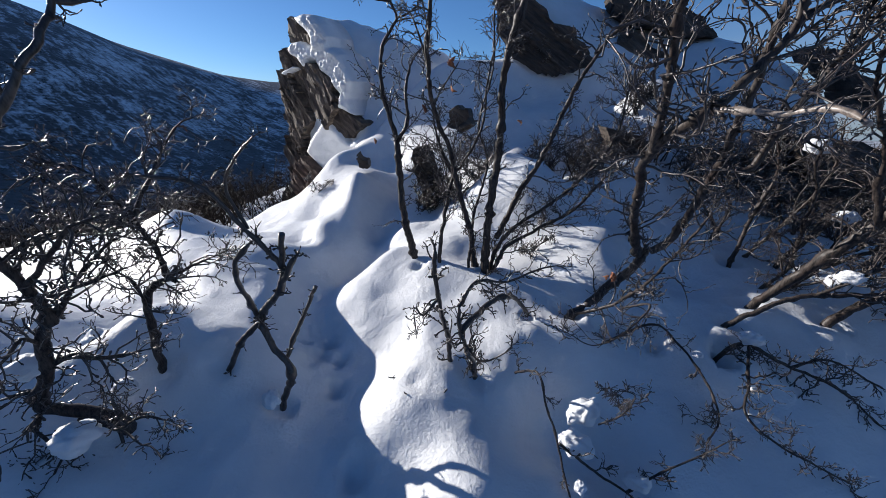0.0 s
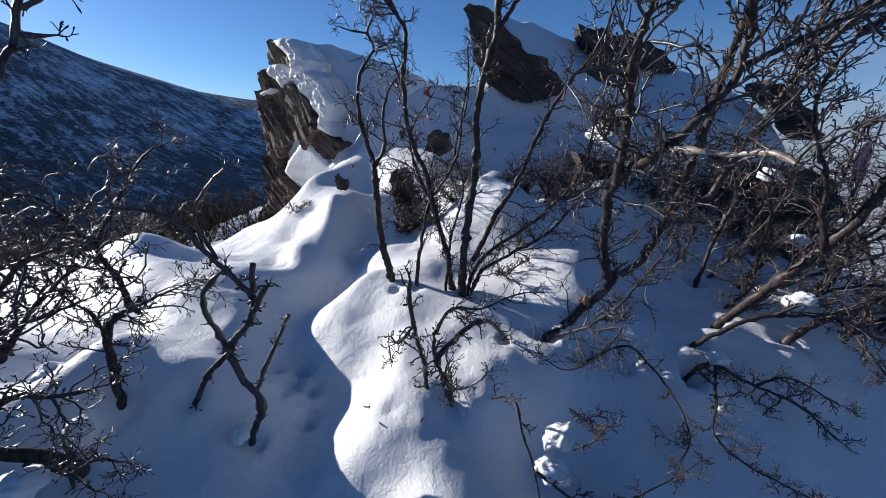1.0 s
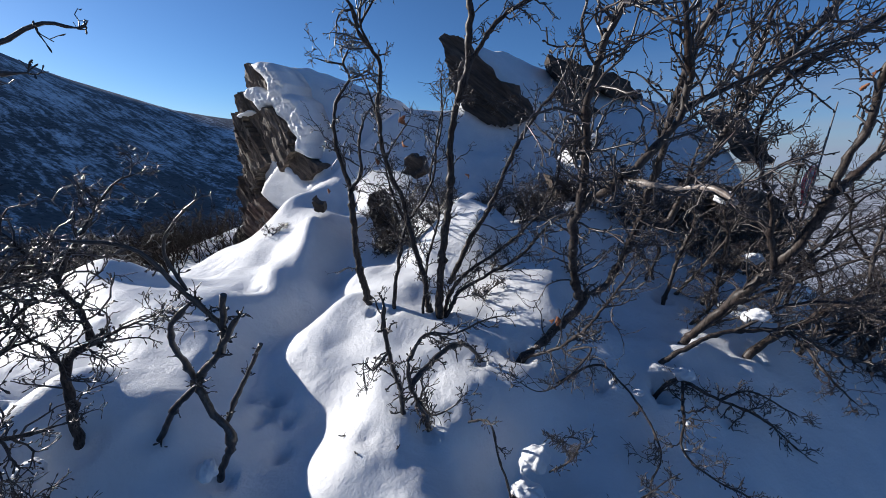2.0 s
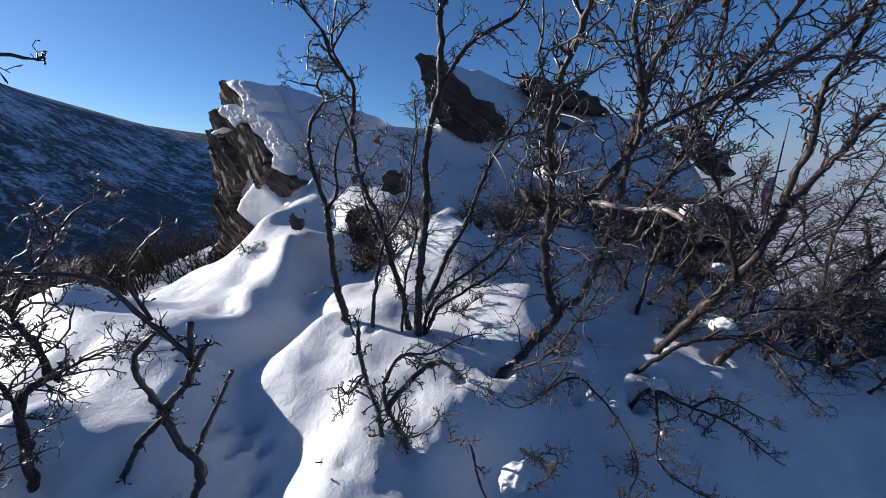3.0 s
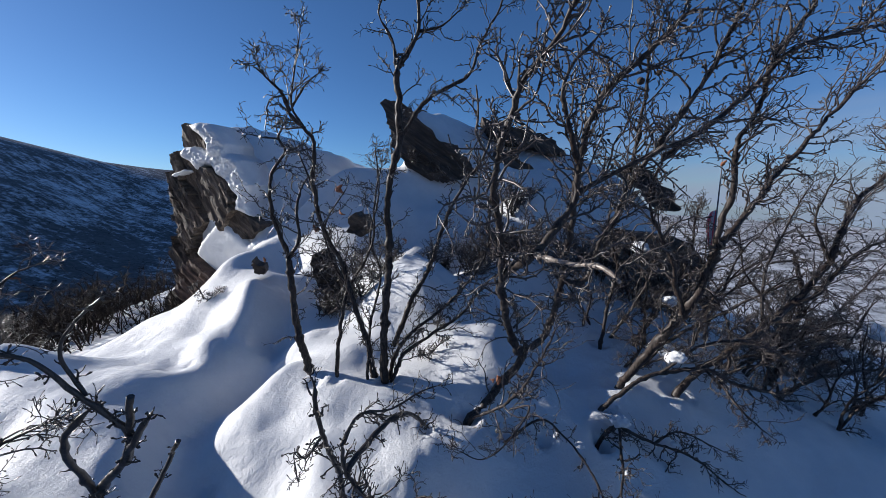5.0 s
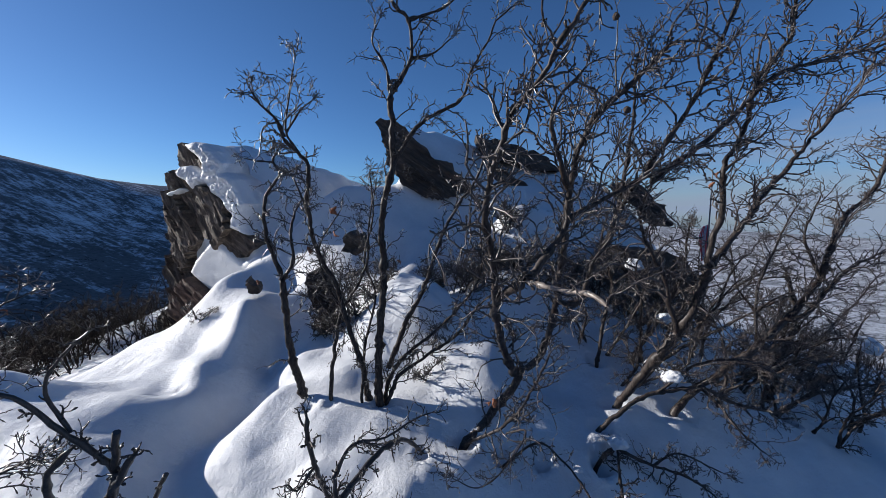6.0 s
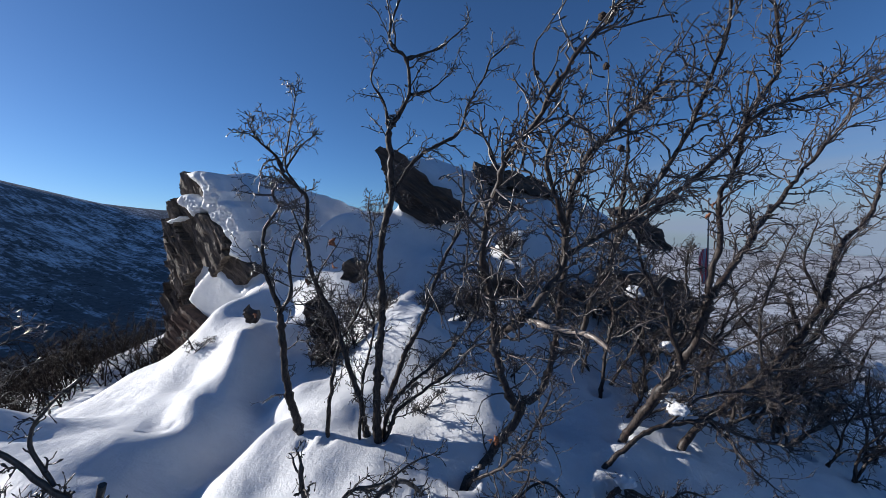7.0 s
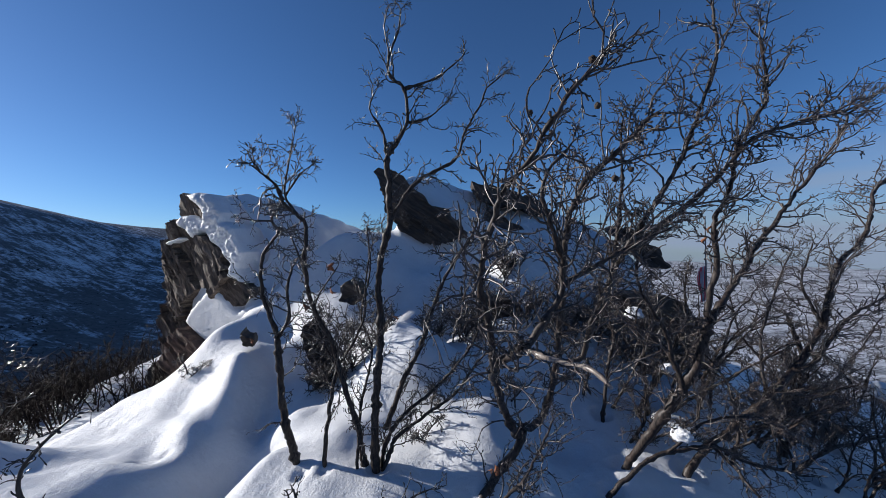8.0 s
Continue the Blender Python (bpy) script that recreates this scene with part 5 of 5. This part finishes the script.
limb(oak, "branch", 0.012, 0.005, 1.60, (-1.84, 2.00, 1.16), (-1.74, 2.10, 1.40), (-1.67, 2.30, 1.66), (-1.60, 2.40, 1.72))
limb(oak, "branch", 0.012, 0.005, 1.60, (-2.05, 2.10, 0.42), (-1.97, 2.00, 0.73), (-2.05, 1.95, 0.87), (-2.07, 1.90, 1.07))
leaf(oak, -1.67, 2.30, 1.66, 0.060, 14)
finish_oak(oak, 76, 0.42, 1.15)

oak = start_oak("oak_tree", "twisted leafless oak bent low over shaded snow")
limb(oak, "trunk", 0.042, 0.034, 0.80, (-2.10, 1.75, -0.33), (-2.14, 1.75, -0.16), (-2.29, 1.70, -0.05), (-2.43, 1.65, 0.07), (-2.33, 1.65, 0.39), (-2.27, 1.65, 0.55), (-2.26, 1.70, 0.61))
limb(oak, "branch", 0.030, 0.013, 1.60, (-2.26, 1.70, 0.61), (-2.24, 1.65, 0.87), (-2.22, 1.60, 1.04), (-2.33, 1.60, 1.18), (-2.42, 1.60, 1.43))
limb(oak, "branch", 0.022, 0.008, 1.60, (-2.34, 1.65, 0.35), (-2.22, 1.70, 0.38), (-2.13, 1.80, 0.29), (-2.02, 1.95, 0.25))
limb(oak, "branch", 0.020, 0.008, 1.60, (-2.26, 1.70, 0.61), (-2.13, 1.80, 0.83), (-2.00, 1.90, 1.00), (-1.96, 2.00, 1.04))
limb(oak, "branch", 0.018, 0.007, 1.60, (-2.24, 1.65, 0.87), (-1.95, 1.60, 1.09), (-1.80, 1.60, 1.24), (-1.62, 1.60, 1.30))
limb(oak, "branch", 0.012, 0.005, 1.44, (-2.29, 1.70, -0.05), (-2.41, 1.60, -0.23), (-2.51, 1.50, -0.30), (-2.66, 1.50, -0.41))
limb(oak, "branch", 0.012, 0.005, 0.96, (-2.15, 1.72, -0.12), (-2.07, 1.65, -0.34), (-2.00, 1.60, -0.53), (-1.84, 1.60, -0.39))
limb(oak, "branch", 0.014, 0.005, 1.60, (-2.42, 1.65, 0.18), (-2.52, 1.60, 0.18), (-2.71, 1.55, 0.14))
limb(oak, "branch", 0.016, 0.006, 1.60, (-2.27, 1.68, 0.73), (-2.16, 1.75, 0.79), (-2.09, 1.85, 0.81), (-1.96, 2.00, 0.85))
limb(oak, "branch", 0.014, 0.006, 1.40, (-2.29, 1.70, -0.05), (-2.06, 1.62, -0.10), (-1.83, 1.60, 0.02), (-1.66, 1.60, 0.00))
limb(oak, "branch", 0.014, 0.006, 1.50, (-2.43, 1.65, 0.07), (-2.45, 1.55, -0.03), (-2.28, 1.50, -0.15), (-2.36, 1.45, -0.33))
limb(oak, "branch", 0.014, 0.006, 1.50, (-2.28, 1.65, 0.51), (-2.24, 1.55, 0.62), (-2.35, 1.50, 0.51), (-2.45, 1.45, 0.48))
limb(oak, "branch", 0.014, 0.006, 1.50, (-2.22, 1.60, 1.04), (-2.12, 1.70, 1.14), (-2.00, 1.80, 1.17), (-1.85, 1.90, 1.34))
finish_oak(oak, 126, 0.42, 1.25)

oak = start_oak("oak_tree", "gnarled dark oak branch reaching over the bank")
limb(oak, "stem", 0.030, 0.012, 0.50, (-2.10, 1.35, 1.14), (-1.79, 1.42, 1.63), (-1.66, 1.50, 1.87), (-1.60, 1.60, 2.06), (-1.59, 1.67, 2.15), (-1.53, 1.67, 2.28), (-1.49, 1.65, 2.41))
limb(oak, "branch", 0.011, 0.006, 0.40, (-1.56, 1.67, 2.16), (-1.50, 1.67, 2.16), (-1.42, 1.67, 2.17))
limb(oak, "branch", 0.010, 0.006, 0.60, (-1.51, 1.65, 2.25), (-1.40, 1.65, 2.30), (-1.29, 1.65, 2.34), (-1.18, 1.65, 2.33))
limb(oak, "branch", 0.012, 0.005, 0.10, (-1.79, 1.42, 1.63), (-1.68, 1.40, 1.62), (-1.62, 1.42, 1.64))
finish_oak(oak, 154, 0.08, 1.2)


# ---- thicket ----
def wild_oak(x, y, tall, lean, seed, dense=1.0, name="oak_tree", label="thin crooked leafless oak in the shaded thicket"):
    """A young oak of a few crooked stems."""
    r = random.Random(seed)
    oak = start_oak(name, label)
    tagged(oak["ob"], group="oak thicket")
    z = on(x, y)
    for k in range(r.choice((2, 3, 3)) if tall > 0.7 else 2):
        a = Vector((x + r.gauss(0, 0.08), y + r.gauss(0, 0.08), z - 0.02))
        d = Vector((lean[0] + r.gauss(0, 0.28), lean[1] + r.gauss(0, 0.22), 1.0))
        h = tall * r.uniform(0.65, 1.0)
        path = [a]
        for i in range(4):
            d = d + Vector((r.gauss(0, 0.3), r.gauss(0, 0.3), 0))
            path.append(path[-1] + d.normalized() * h / 4)
        w = 0.012 + 0.009 * h
        limb(oak, "stem", w, 0.006, dense, *path)
        for i in (1, 2, 3):
            e = Vector((r.gauss(0, 0.8), r.gauss(0, 0.6), r.uniform(0.2, 0.9))).normalized() * h * r.uniform(0.2, 0.38)
            limb(oak, "branch", w * 0.5, 0.005, dense, path[i], path[i] + e * 0.5 + Vector((0, 0, 0.05)), path[i] + e)
    finish_oak(oak, seed, 0.42 * min(1.0, 0.15 + tall / 2), 1.1)


for i, (x, y, tall) in enumerate(((4.2, 3.7, 1.9), (5.1, 4.0, 2.1), (5.4, 3.1, 1.5), (6.4, 3.6, 1.8), (4.8, 4.6, 2.0), (7.3, 3.8, 1.8), (5.7, 2.7, 1.2), (6.6, 2.9, 1.5), (3.5, 4.3, 1.7), (7.9, 4.9, 1.9))):
    wild_oak(x, y, tall, (0.28, -0.1), 300 + i, 0.4)
for i, (x, y, tall) in enumerate(((4.5, 3.15, 1.5), (3.5, 3.45, 1.3), (5.3, 3.5, 1.5))):
    wild_oak(x, y, tall, (0.85, -0.25), 320 + i, 0.8, label="low oak bending far over the shaded snow slope")
for i, (x, y, tall) in enumerate(((-6.4, 5.6, 1.3), (-5.2, 6.4, 1.5))):
    wild_oak(x, y, tall, (0.2, -0.1), 340 + i, 0.9, label="leafless scrub oak on the snowy bank above the valley")
for i, (x, y, tall) in enumerate(((-2.6, 6.9, 0.5), (2.2, 4.2, 0.5), (1.0, 3.95, 0.4), (1.15, 4.4, 0.45))):
    wild_oak(x, y, tall, (0.1, -0.1), 360 + i, 0.3, "oak_shrub", "small bare oak sprigs poking out of snow")
def bramble(x, y, tall, wide, seed):
    """A dense tangle of thin crooked stems fanning out of the snow between the rocks."""
    r = random.Random(seed)
    shrub = tagged(new("oak_shrub"), "dark tangled bare oak shrub growing among snowy rocks", "shrub", "oak thicket")
    z = on(x, y)
    shrub.location = (x, y, z)
    stems, srad, twigs, trad, spurs, prad = [], [], [], [], [], []
    for k in range(15):
        p = Vector((r.gauss(0, 0.12) * wide, r.gauss(0, 0.1) * wide, -0.12))
        d = Vector((r.gauss(0.1, 0.45) * wide, r.gauss(-0.1, 0.35) * wide, 1.0)).normalized()
        h = tall * r.uniform(0.5, 1.05)
        path = [p]
        for i in range(7):
            d = (d + Vector((r.gauss(0, 0.26), r.gauss(0, 0.26), r.gauss(0.02, 0.12)))).normalized()
            path.append(path[-1] + d * h / 7)
        stems.append(path)
        w = r.uniform(0.008, 0.015)
        srad.append([w * (1 - 0.1 * i) for i in range(8)])
        for i in range(15):
            j = r.randint(2, 7)
            e = (path[j] - path[j - 1]).normalized() + Vector((r.gauss(0, 0.8), r.gauss(0, 0.8), r.gauss(0.1, 0.5)))
            q, u = [path[j]], e.normalized()
            for m in range(4):
                u = (u + Vector((r.gauss(0, 0.35), r.gauss(0, 0.35), r.gauss(0.03, 0.3)))).normalized()
                q.append(q[-1] + u * tall * r.uniform(0.03, 0.085))
            twigs.append(q)
            trad.append([0.0075, 0.0065, 0.0055, 0.005, 0.004])
            for m in (1, 2, 3, 4):
                e = (u + Vector((r.gauss(0, 0.9), r.gauss(0, 0.9), r.gauss(0, 0.7)))).normalized() * r.uniform(0.03, 0.09)
                spurs.append([q[m], q[m] + e * 0.6, q[m] + e])
                prad.append([0.0045, 0.0045, 0.005])
    for path, rad in zip(stems, srad):
        v, f = tubes([path], [rad], 6)
        child("stem", mesh_of("stem", v, f, BARK), shrub)
    v, f = joined([tubes(twigs, trad, 4), tubes(spurs, prad, 3)])
    child("twig_mass", mesh_of("twig_mass", v, f, TWIG), shrub, "dense dark fine twigs", "stuff")


bramble(0.10, 6.10, 1.35, 1.0, 380)
bramble(-0.30, 5.85, 0.75, 0.8, 381)
bramble(0.75, 6.30, 0.9, 0.9, 382)
bramble(1.55, 6.00, 0.8, 0.9, 383)
bramble(2.10, 5.80, 1.05, 1.1, 384)
bramble(2.65, 6.40, 1.15, 1.1, 385)
bramble(3.10, 5.50, 1.0, 1.1, 386)
bramble(3.80, 5.40, 1.1, 1.1, 387)
bramble(4.50, 5.60, 1.2, 1.2, 388)
bramble(5.00, 5.20, 1.25, 1.2, 389)
bramble(5.60, 4.80, 1.2, 1.2, 390)
bramble(6.30, 5.30, 1.1, 1.2, 391)
bramble(3.30, 6.60, 0.9, 1.0, 392)
bramble(1.75, 8.42, 0.6, 1.0, 395)
bramble(2.25, 8.3, 0.6, 1.0, 396)
bramble(6.9, 4.3, 1.1, 1.3, 393)
bramble(7.6, 3.9, 1.0, 1.3, 394)


def thicket(name, label, spots, seed):
    """A mass of far leafless brush, too fine to count."""
    r = random.Random(seed)
    stems, srad, twigs, trad = [], [], [], []
    for x, y, tall in spots:
        z = on(x, y) - 0.1
        for k in range(r.randint(5, 8)):
            a = Vector((x + r.gauss(0, 0.4), y + r.gauss(0, 0.4), z))
            d = Vector((r.gauss(0, 0.35), r.gauss(0, 0.35), 1)).normalized()
            h = tall * r.uniform(0.55, 1.05)
            path = [a]
            for i in range(4):
                d = (d + Vector((r.gauss(0, 0.18), r.gauss(0, 0.18), 0.05))).normalized()
                path.append(path[-1] + d * h / 4)
            stems.append(path)
            srad.append([0.022, 0.018, 0.014, 0.010, 0.006])
            for i in range(14 if x * x + y * y < 500 else 6):
                j = r.randint(1, 4)
                e = Vector((r.gauss(0, 1), r.gauss(0, 1), r.uniform(0, 1.3))).normalized() * h * r.uniform(0.12, 0.3)
                twigs.append([path[j], path[j] + e * 0.55 + Vector((0, 0, 0.04)), path[j] + e])
                trad.append([0.008, 0.006, 0.004])
    v, f = joined([tubes(stems, srad, 4), tubes(twigs, trad, 3)])
    tagged(new(name, mesh_of(name, v, f, BRUSH)), label, "brush", kind="stuff")


def spots(count, near, far, az0, az1, seed):
    r = random.Random(seed)
    out = []
    while len(out) < count:
        d, az = near * (far / near) ** r.random(), radians(r.uniform(az0, az1))
        out.append((d * math.sin(az), d * math.cos(az), r.uniform(0.8, 1.7)))
    return out


thicket("brush_thicket", "dense grey-brown leafless brush in the shaded valley", [s for s in spots(1500, 7.5, 110, -88, -18, 1) if on(s[0], s[1]) < -1.3], 2)
thicket("brush_thicket", "dense grey-brown leafless brush below the snow slope", [s for s in spots(110, 9.0, 60, 40, 82, 3) if on(s[0], s[1]) < -2.6], 4)


def hillside_shrubs():
    """Far scrub on the hill across the valley and on the plain."""
    r = random.Random(8)
    verts, faces = [], []
    dist = [70 * (480 / 70) ** r.random() for i in range(14000)]
    turn = [radians(r.uniform(-75, -12)) for i in range(14000)]
    px, py = np.array(dist) * np.sin(turn), np.array(dist) * np.cos(turn)
    for x, y, z in zip(px.tolist(), py.tolist(), height(px, py).tolist()):
        size = r.uniform(0.25, 0.75)
        for k in range(5):
            a = r.uniform(0, 6.283)
            o = Vector((x + r.gauss(0, size * 0.7), y + r.gauss(0, size * 0.7), z - 0.3))
            s = Vector((math.cos(a), math.sin(a), 0)) * size * 0.35
            n = len(verts)
            t = o + Vector((r.gauss(0, 0.4), r.gauss(0, 0.4), size * r.uniform(0.8, 1.5)))
            q = Vector((-s.y, s.x, 0))
            verts += [o - s, o + s, o + q, t]
            faces += [(n, n + 1, n + 3), (n + 1, n + 2, n + 3), (n + 2, n, n + 3)]
    tagged(new("hillside_scrub", mesh_of("hillside_scrub", verts, faces, BRUSH, False)), "dark scrub scattered over the shaded snowy hillside", "brush", kind="stuff")


hillside_shrubs()


# ---- snow clumps and small things ----
def snow_clump(x, y, z, size, seed):
    """A lump of snow caught on twigs."""
    bm = bmesh.new()
    bmesh.ops.create_icosphere(bm, subdivisions=4, radius=1.0)
    r = random.Random(seed)
    tall, turn = r.uniform(0.8, 1.25), r.uniform(0, 3.1)
    for v in bm.verts:
        n = noise.noise(v.co * 1.9 + Vector((seed * 0.37, 0.3, 0.6))) * 0.34 + noise.noise(v.co * 4.5 + Vector((0.4, seed * 0.21, 0.1))) * 0.03
        lean = Vector((0.35 * math.sin(seed), 0.35 * math.cos(seed), 0)) * v.co.z
        v.co = v.co * (1 + n) * (1 - 0.25 * v.co.z) + lean
        v.co.x, v.co.z = v.co.x * 1.15, v.co.z * tall * (0.8 if v.co.z < 0 else 1)
        v.co = Matrix.Rotation(turn, 3, "Z") @ v.co * size
    me = bpy.data.meshes.new("snow_clump")
    bm.to_mesh(me)
    bm.free()
    me.polygons.foreach_set("use_smooth", np.full(len(me.polygons), True))
    me.materials.append(SNOW)
    ob = new("snow_clump", me)
    ob.location = (x, y, z)
    tagged(ob, "white lump of snow caught on bare twigs", "snow", "snow clumps on twigs")


snow_clump(-2.01, 1.40, 0.10, 0.10, 131)
snow_clump(-2.42, 1.63, 0.37, 0.075, 45)
snow_clump(-2.72, 2.35, -0.00, 0.150, 188)
snow_clump(-2.14, 1.85, 0.02, 0.060, 220)
snow_clump(-1.29, 2.05, -0.26, 0.060, 480)
snow_clump(1.04, 2.00, -0.27, 0.095, 1033)
snow_clump(0.92, 1.80, -0.37, 0.10, 1018)
snow_clump(1.29, 1.62, -0.48, 0.065, 1130)
snow_clump(0.88, 1.55, -0.45, 0.035, 1026)
snow_clump(2.63, 2.57, -0.02, 0.085, 1330)
snow_clump(2.12, 2.45, -0.11, 0.033, 1236)
snow_clump(2.44, 2.20, -0.26, 0.042, 1336)
snow_clump(2.23, 1.95, -0.28, 0.034, 1332)
snow_clump(3.58, 2.95, 0.34, 0.062, 1480)
snow_clump(3.12, 2.40, -0.22, 0.035, 1450)
snow_clump(3.89, 3.90, 1.45, 0.100, 1447)
snow_clump(-5.36, 4.40, -0.28, 0.200, 100)
snow_clump(3.26, 2.60, 0.55, 0.070, 1210)
snow_clump(8.17, 3.60, 0.01, 0.120, 1560)
snow_clump(6.83, 3.30, -0.10, 0.100, 1500)
snow_clump(6.15, 3.00, -0.30, 0.090, 1490)
snow_clump(4.16, 3.60, 0.77, 0.090, 1185)


def twig_bit(x, y, size, turn, seed):
    """A broken twig lying in the snow."""
    r = random.Random(seed)
    path = [Vector((size * (i / 5 - 0.5), r.gauss(0, size * 0.05), 0.006 + r.gauss(0, 0.004))) for i in range(6)]
    side = [path[2], path[2] + Vector((size * 0.1, size * 0.12, 0.01)), path[2] + Vector((size * 0.22, size * 0.2, 0.012))]
    v, f = joined([tubes([path], [[0.004, 0.005, 0.006, 0.004, 0.005, 0.002]], 6), tubes([side], [[0.003, 0.003, 0.0015]], 5)])
    ob = new("fallen_twig", mesh_of("fallen_twig", v, f, DEAD))
    ob.matrix_world = pose(x, y, on(x, y), 0, 0, turn)
    tagged(ob, "small dark broken twig lying on the snow", "twig")


twig_bit(-0.40, 2.30, 0.10, 12, 1)
twig_bit(0.02, 2.10, 0.05, 70, 2)
twig_bit(-0.28, 2.05, 0.04, 130, 3)


def flag():
    """A striped flag hanging limp from a thin pole on the slope."""
    x, y = 8.15, 6.4
    z = on(x, y)
    ob = tagged(new("flag"), "limp red and white striped flag on a thin pole", "flag")
    ob.location, ob.rotation_euler = (x, y, z), (0, 0, radians(-84))
    top = 2.95 - z
    pole = [(0, 0, -0.3), (0.01, 0, top * 0.5), (0, 0, top)]
    v, f = tubes([pole], [[0.02, 0.018, 0.012]], 8)
    child("pole", mesh_of("pole", v, f, DARK_METAL), ob, "thin grey pole")
    red, white = FLAG_RED, FLAG_WHITE
    n = 9
    for s in range(9):
        verts, faces = [], []
        for i in range(n + 1):
            for k in range(3):
                t, d = (s + k / 2) / 9, i / n
                fold_at = 0.05 * math.sin(t * 21 + d * 3) * (0.3 + d)
                verts.append((-0.02 - 0.18 * t * (0.7 + 0.3 * math.sin(5 * d)), 0.5 * fold_at, top - 1.15 - 0.8 * d - 0.06 * t))
        for i in range(n):
            for k in range(2):
                a = i * 3 + k
                faces.append((a, a + 1, a + 4, a + 3))
        me = mesh_of("stripe", verts, faces, white if s % 2 else red)
        child("stripe", me, ob).modifiers.new("thick", "SOLIDIFY").thickness = 0.004


FLAG_RED, FLAG_WHITE = plain_material("red_cloth", (0.85, 0.1, 0.11), 0.8), plain_material("white_cloth", (0.75, 0.74, 0.73), 0.8, 0.05)
DARK_METAL = plain_material("pole_metal", (0.12, 0.12, 0.13), 0.5)
flag()
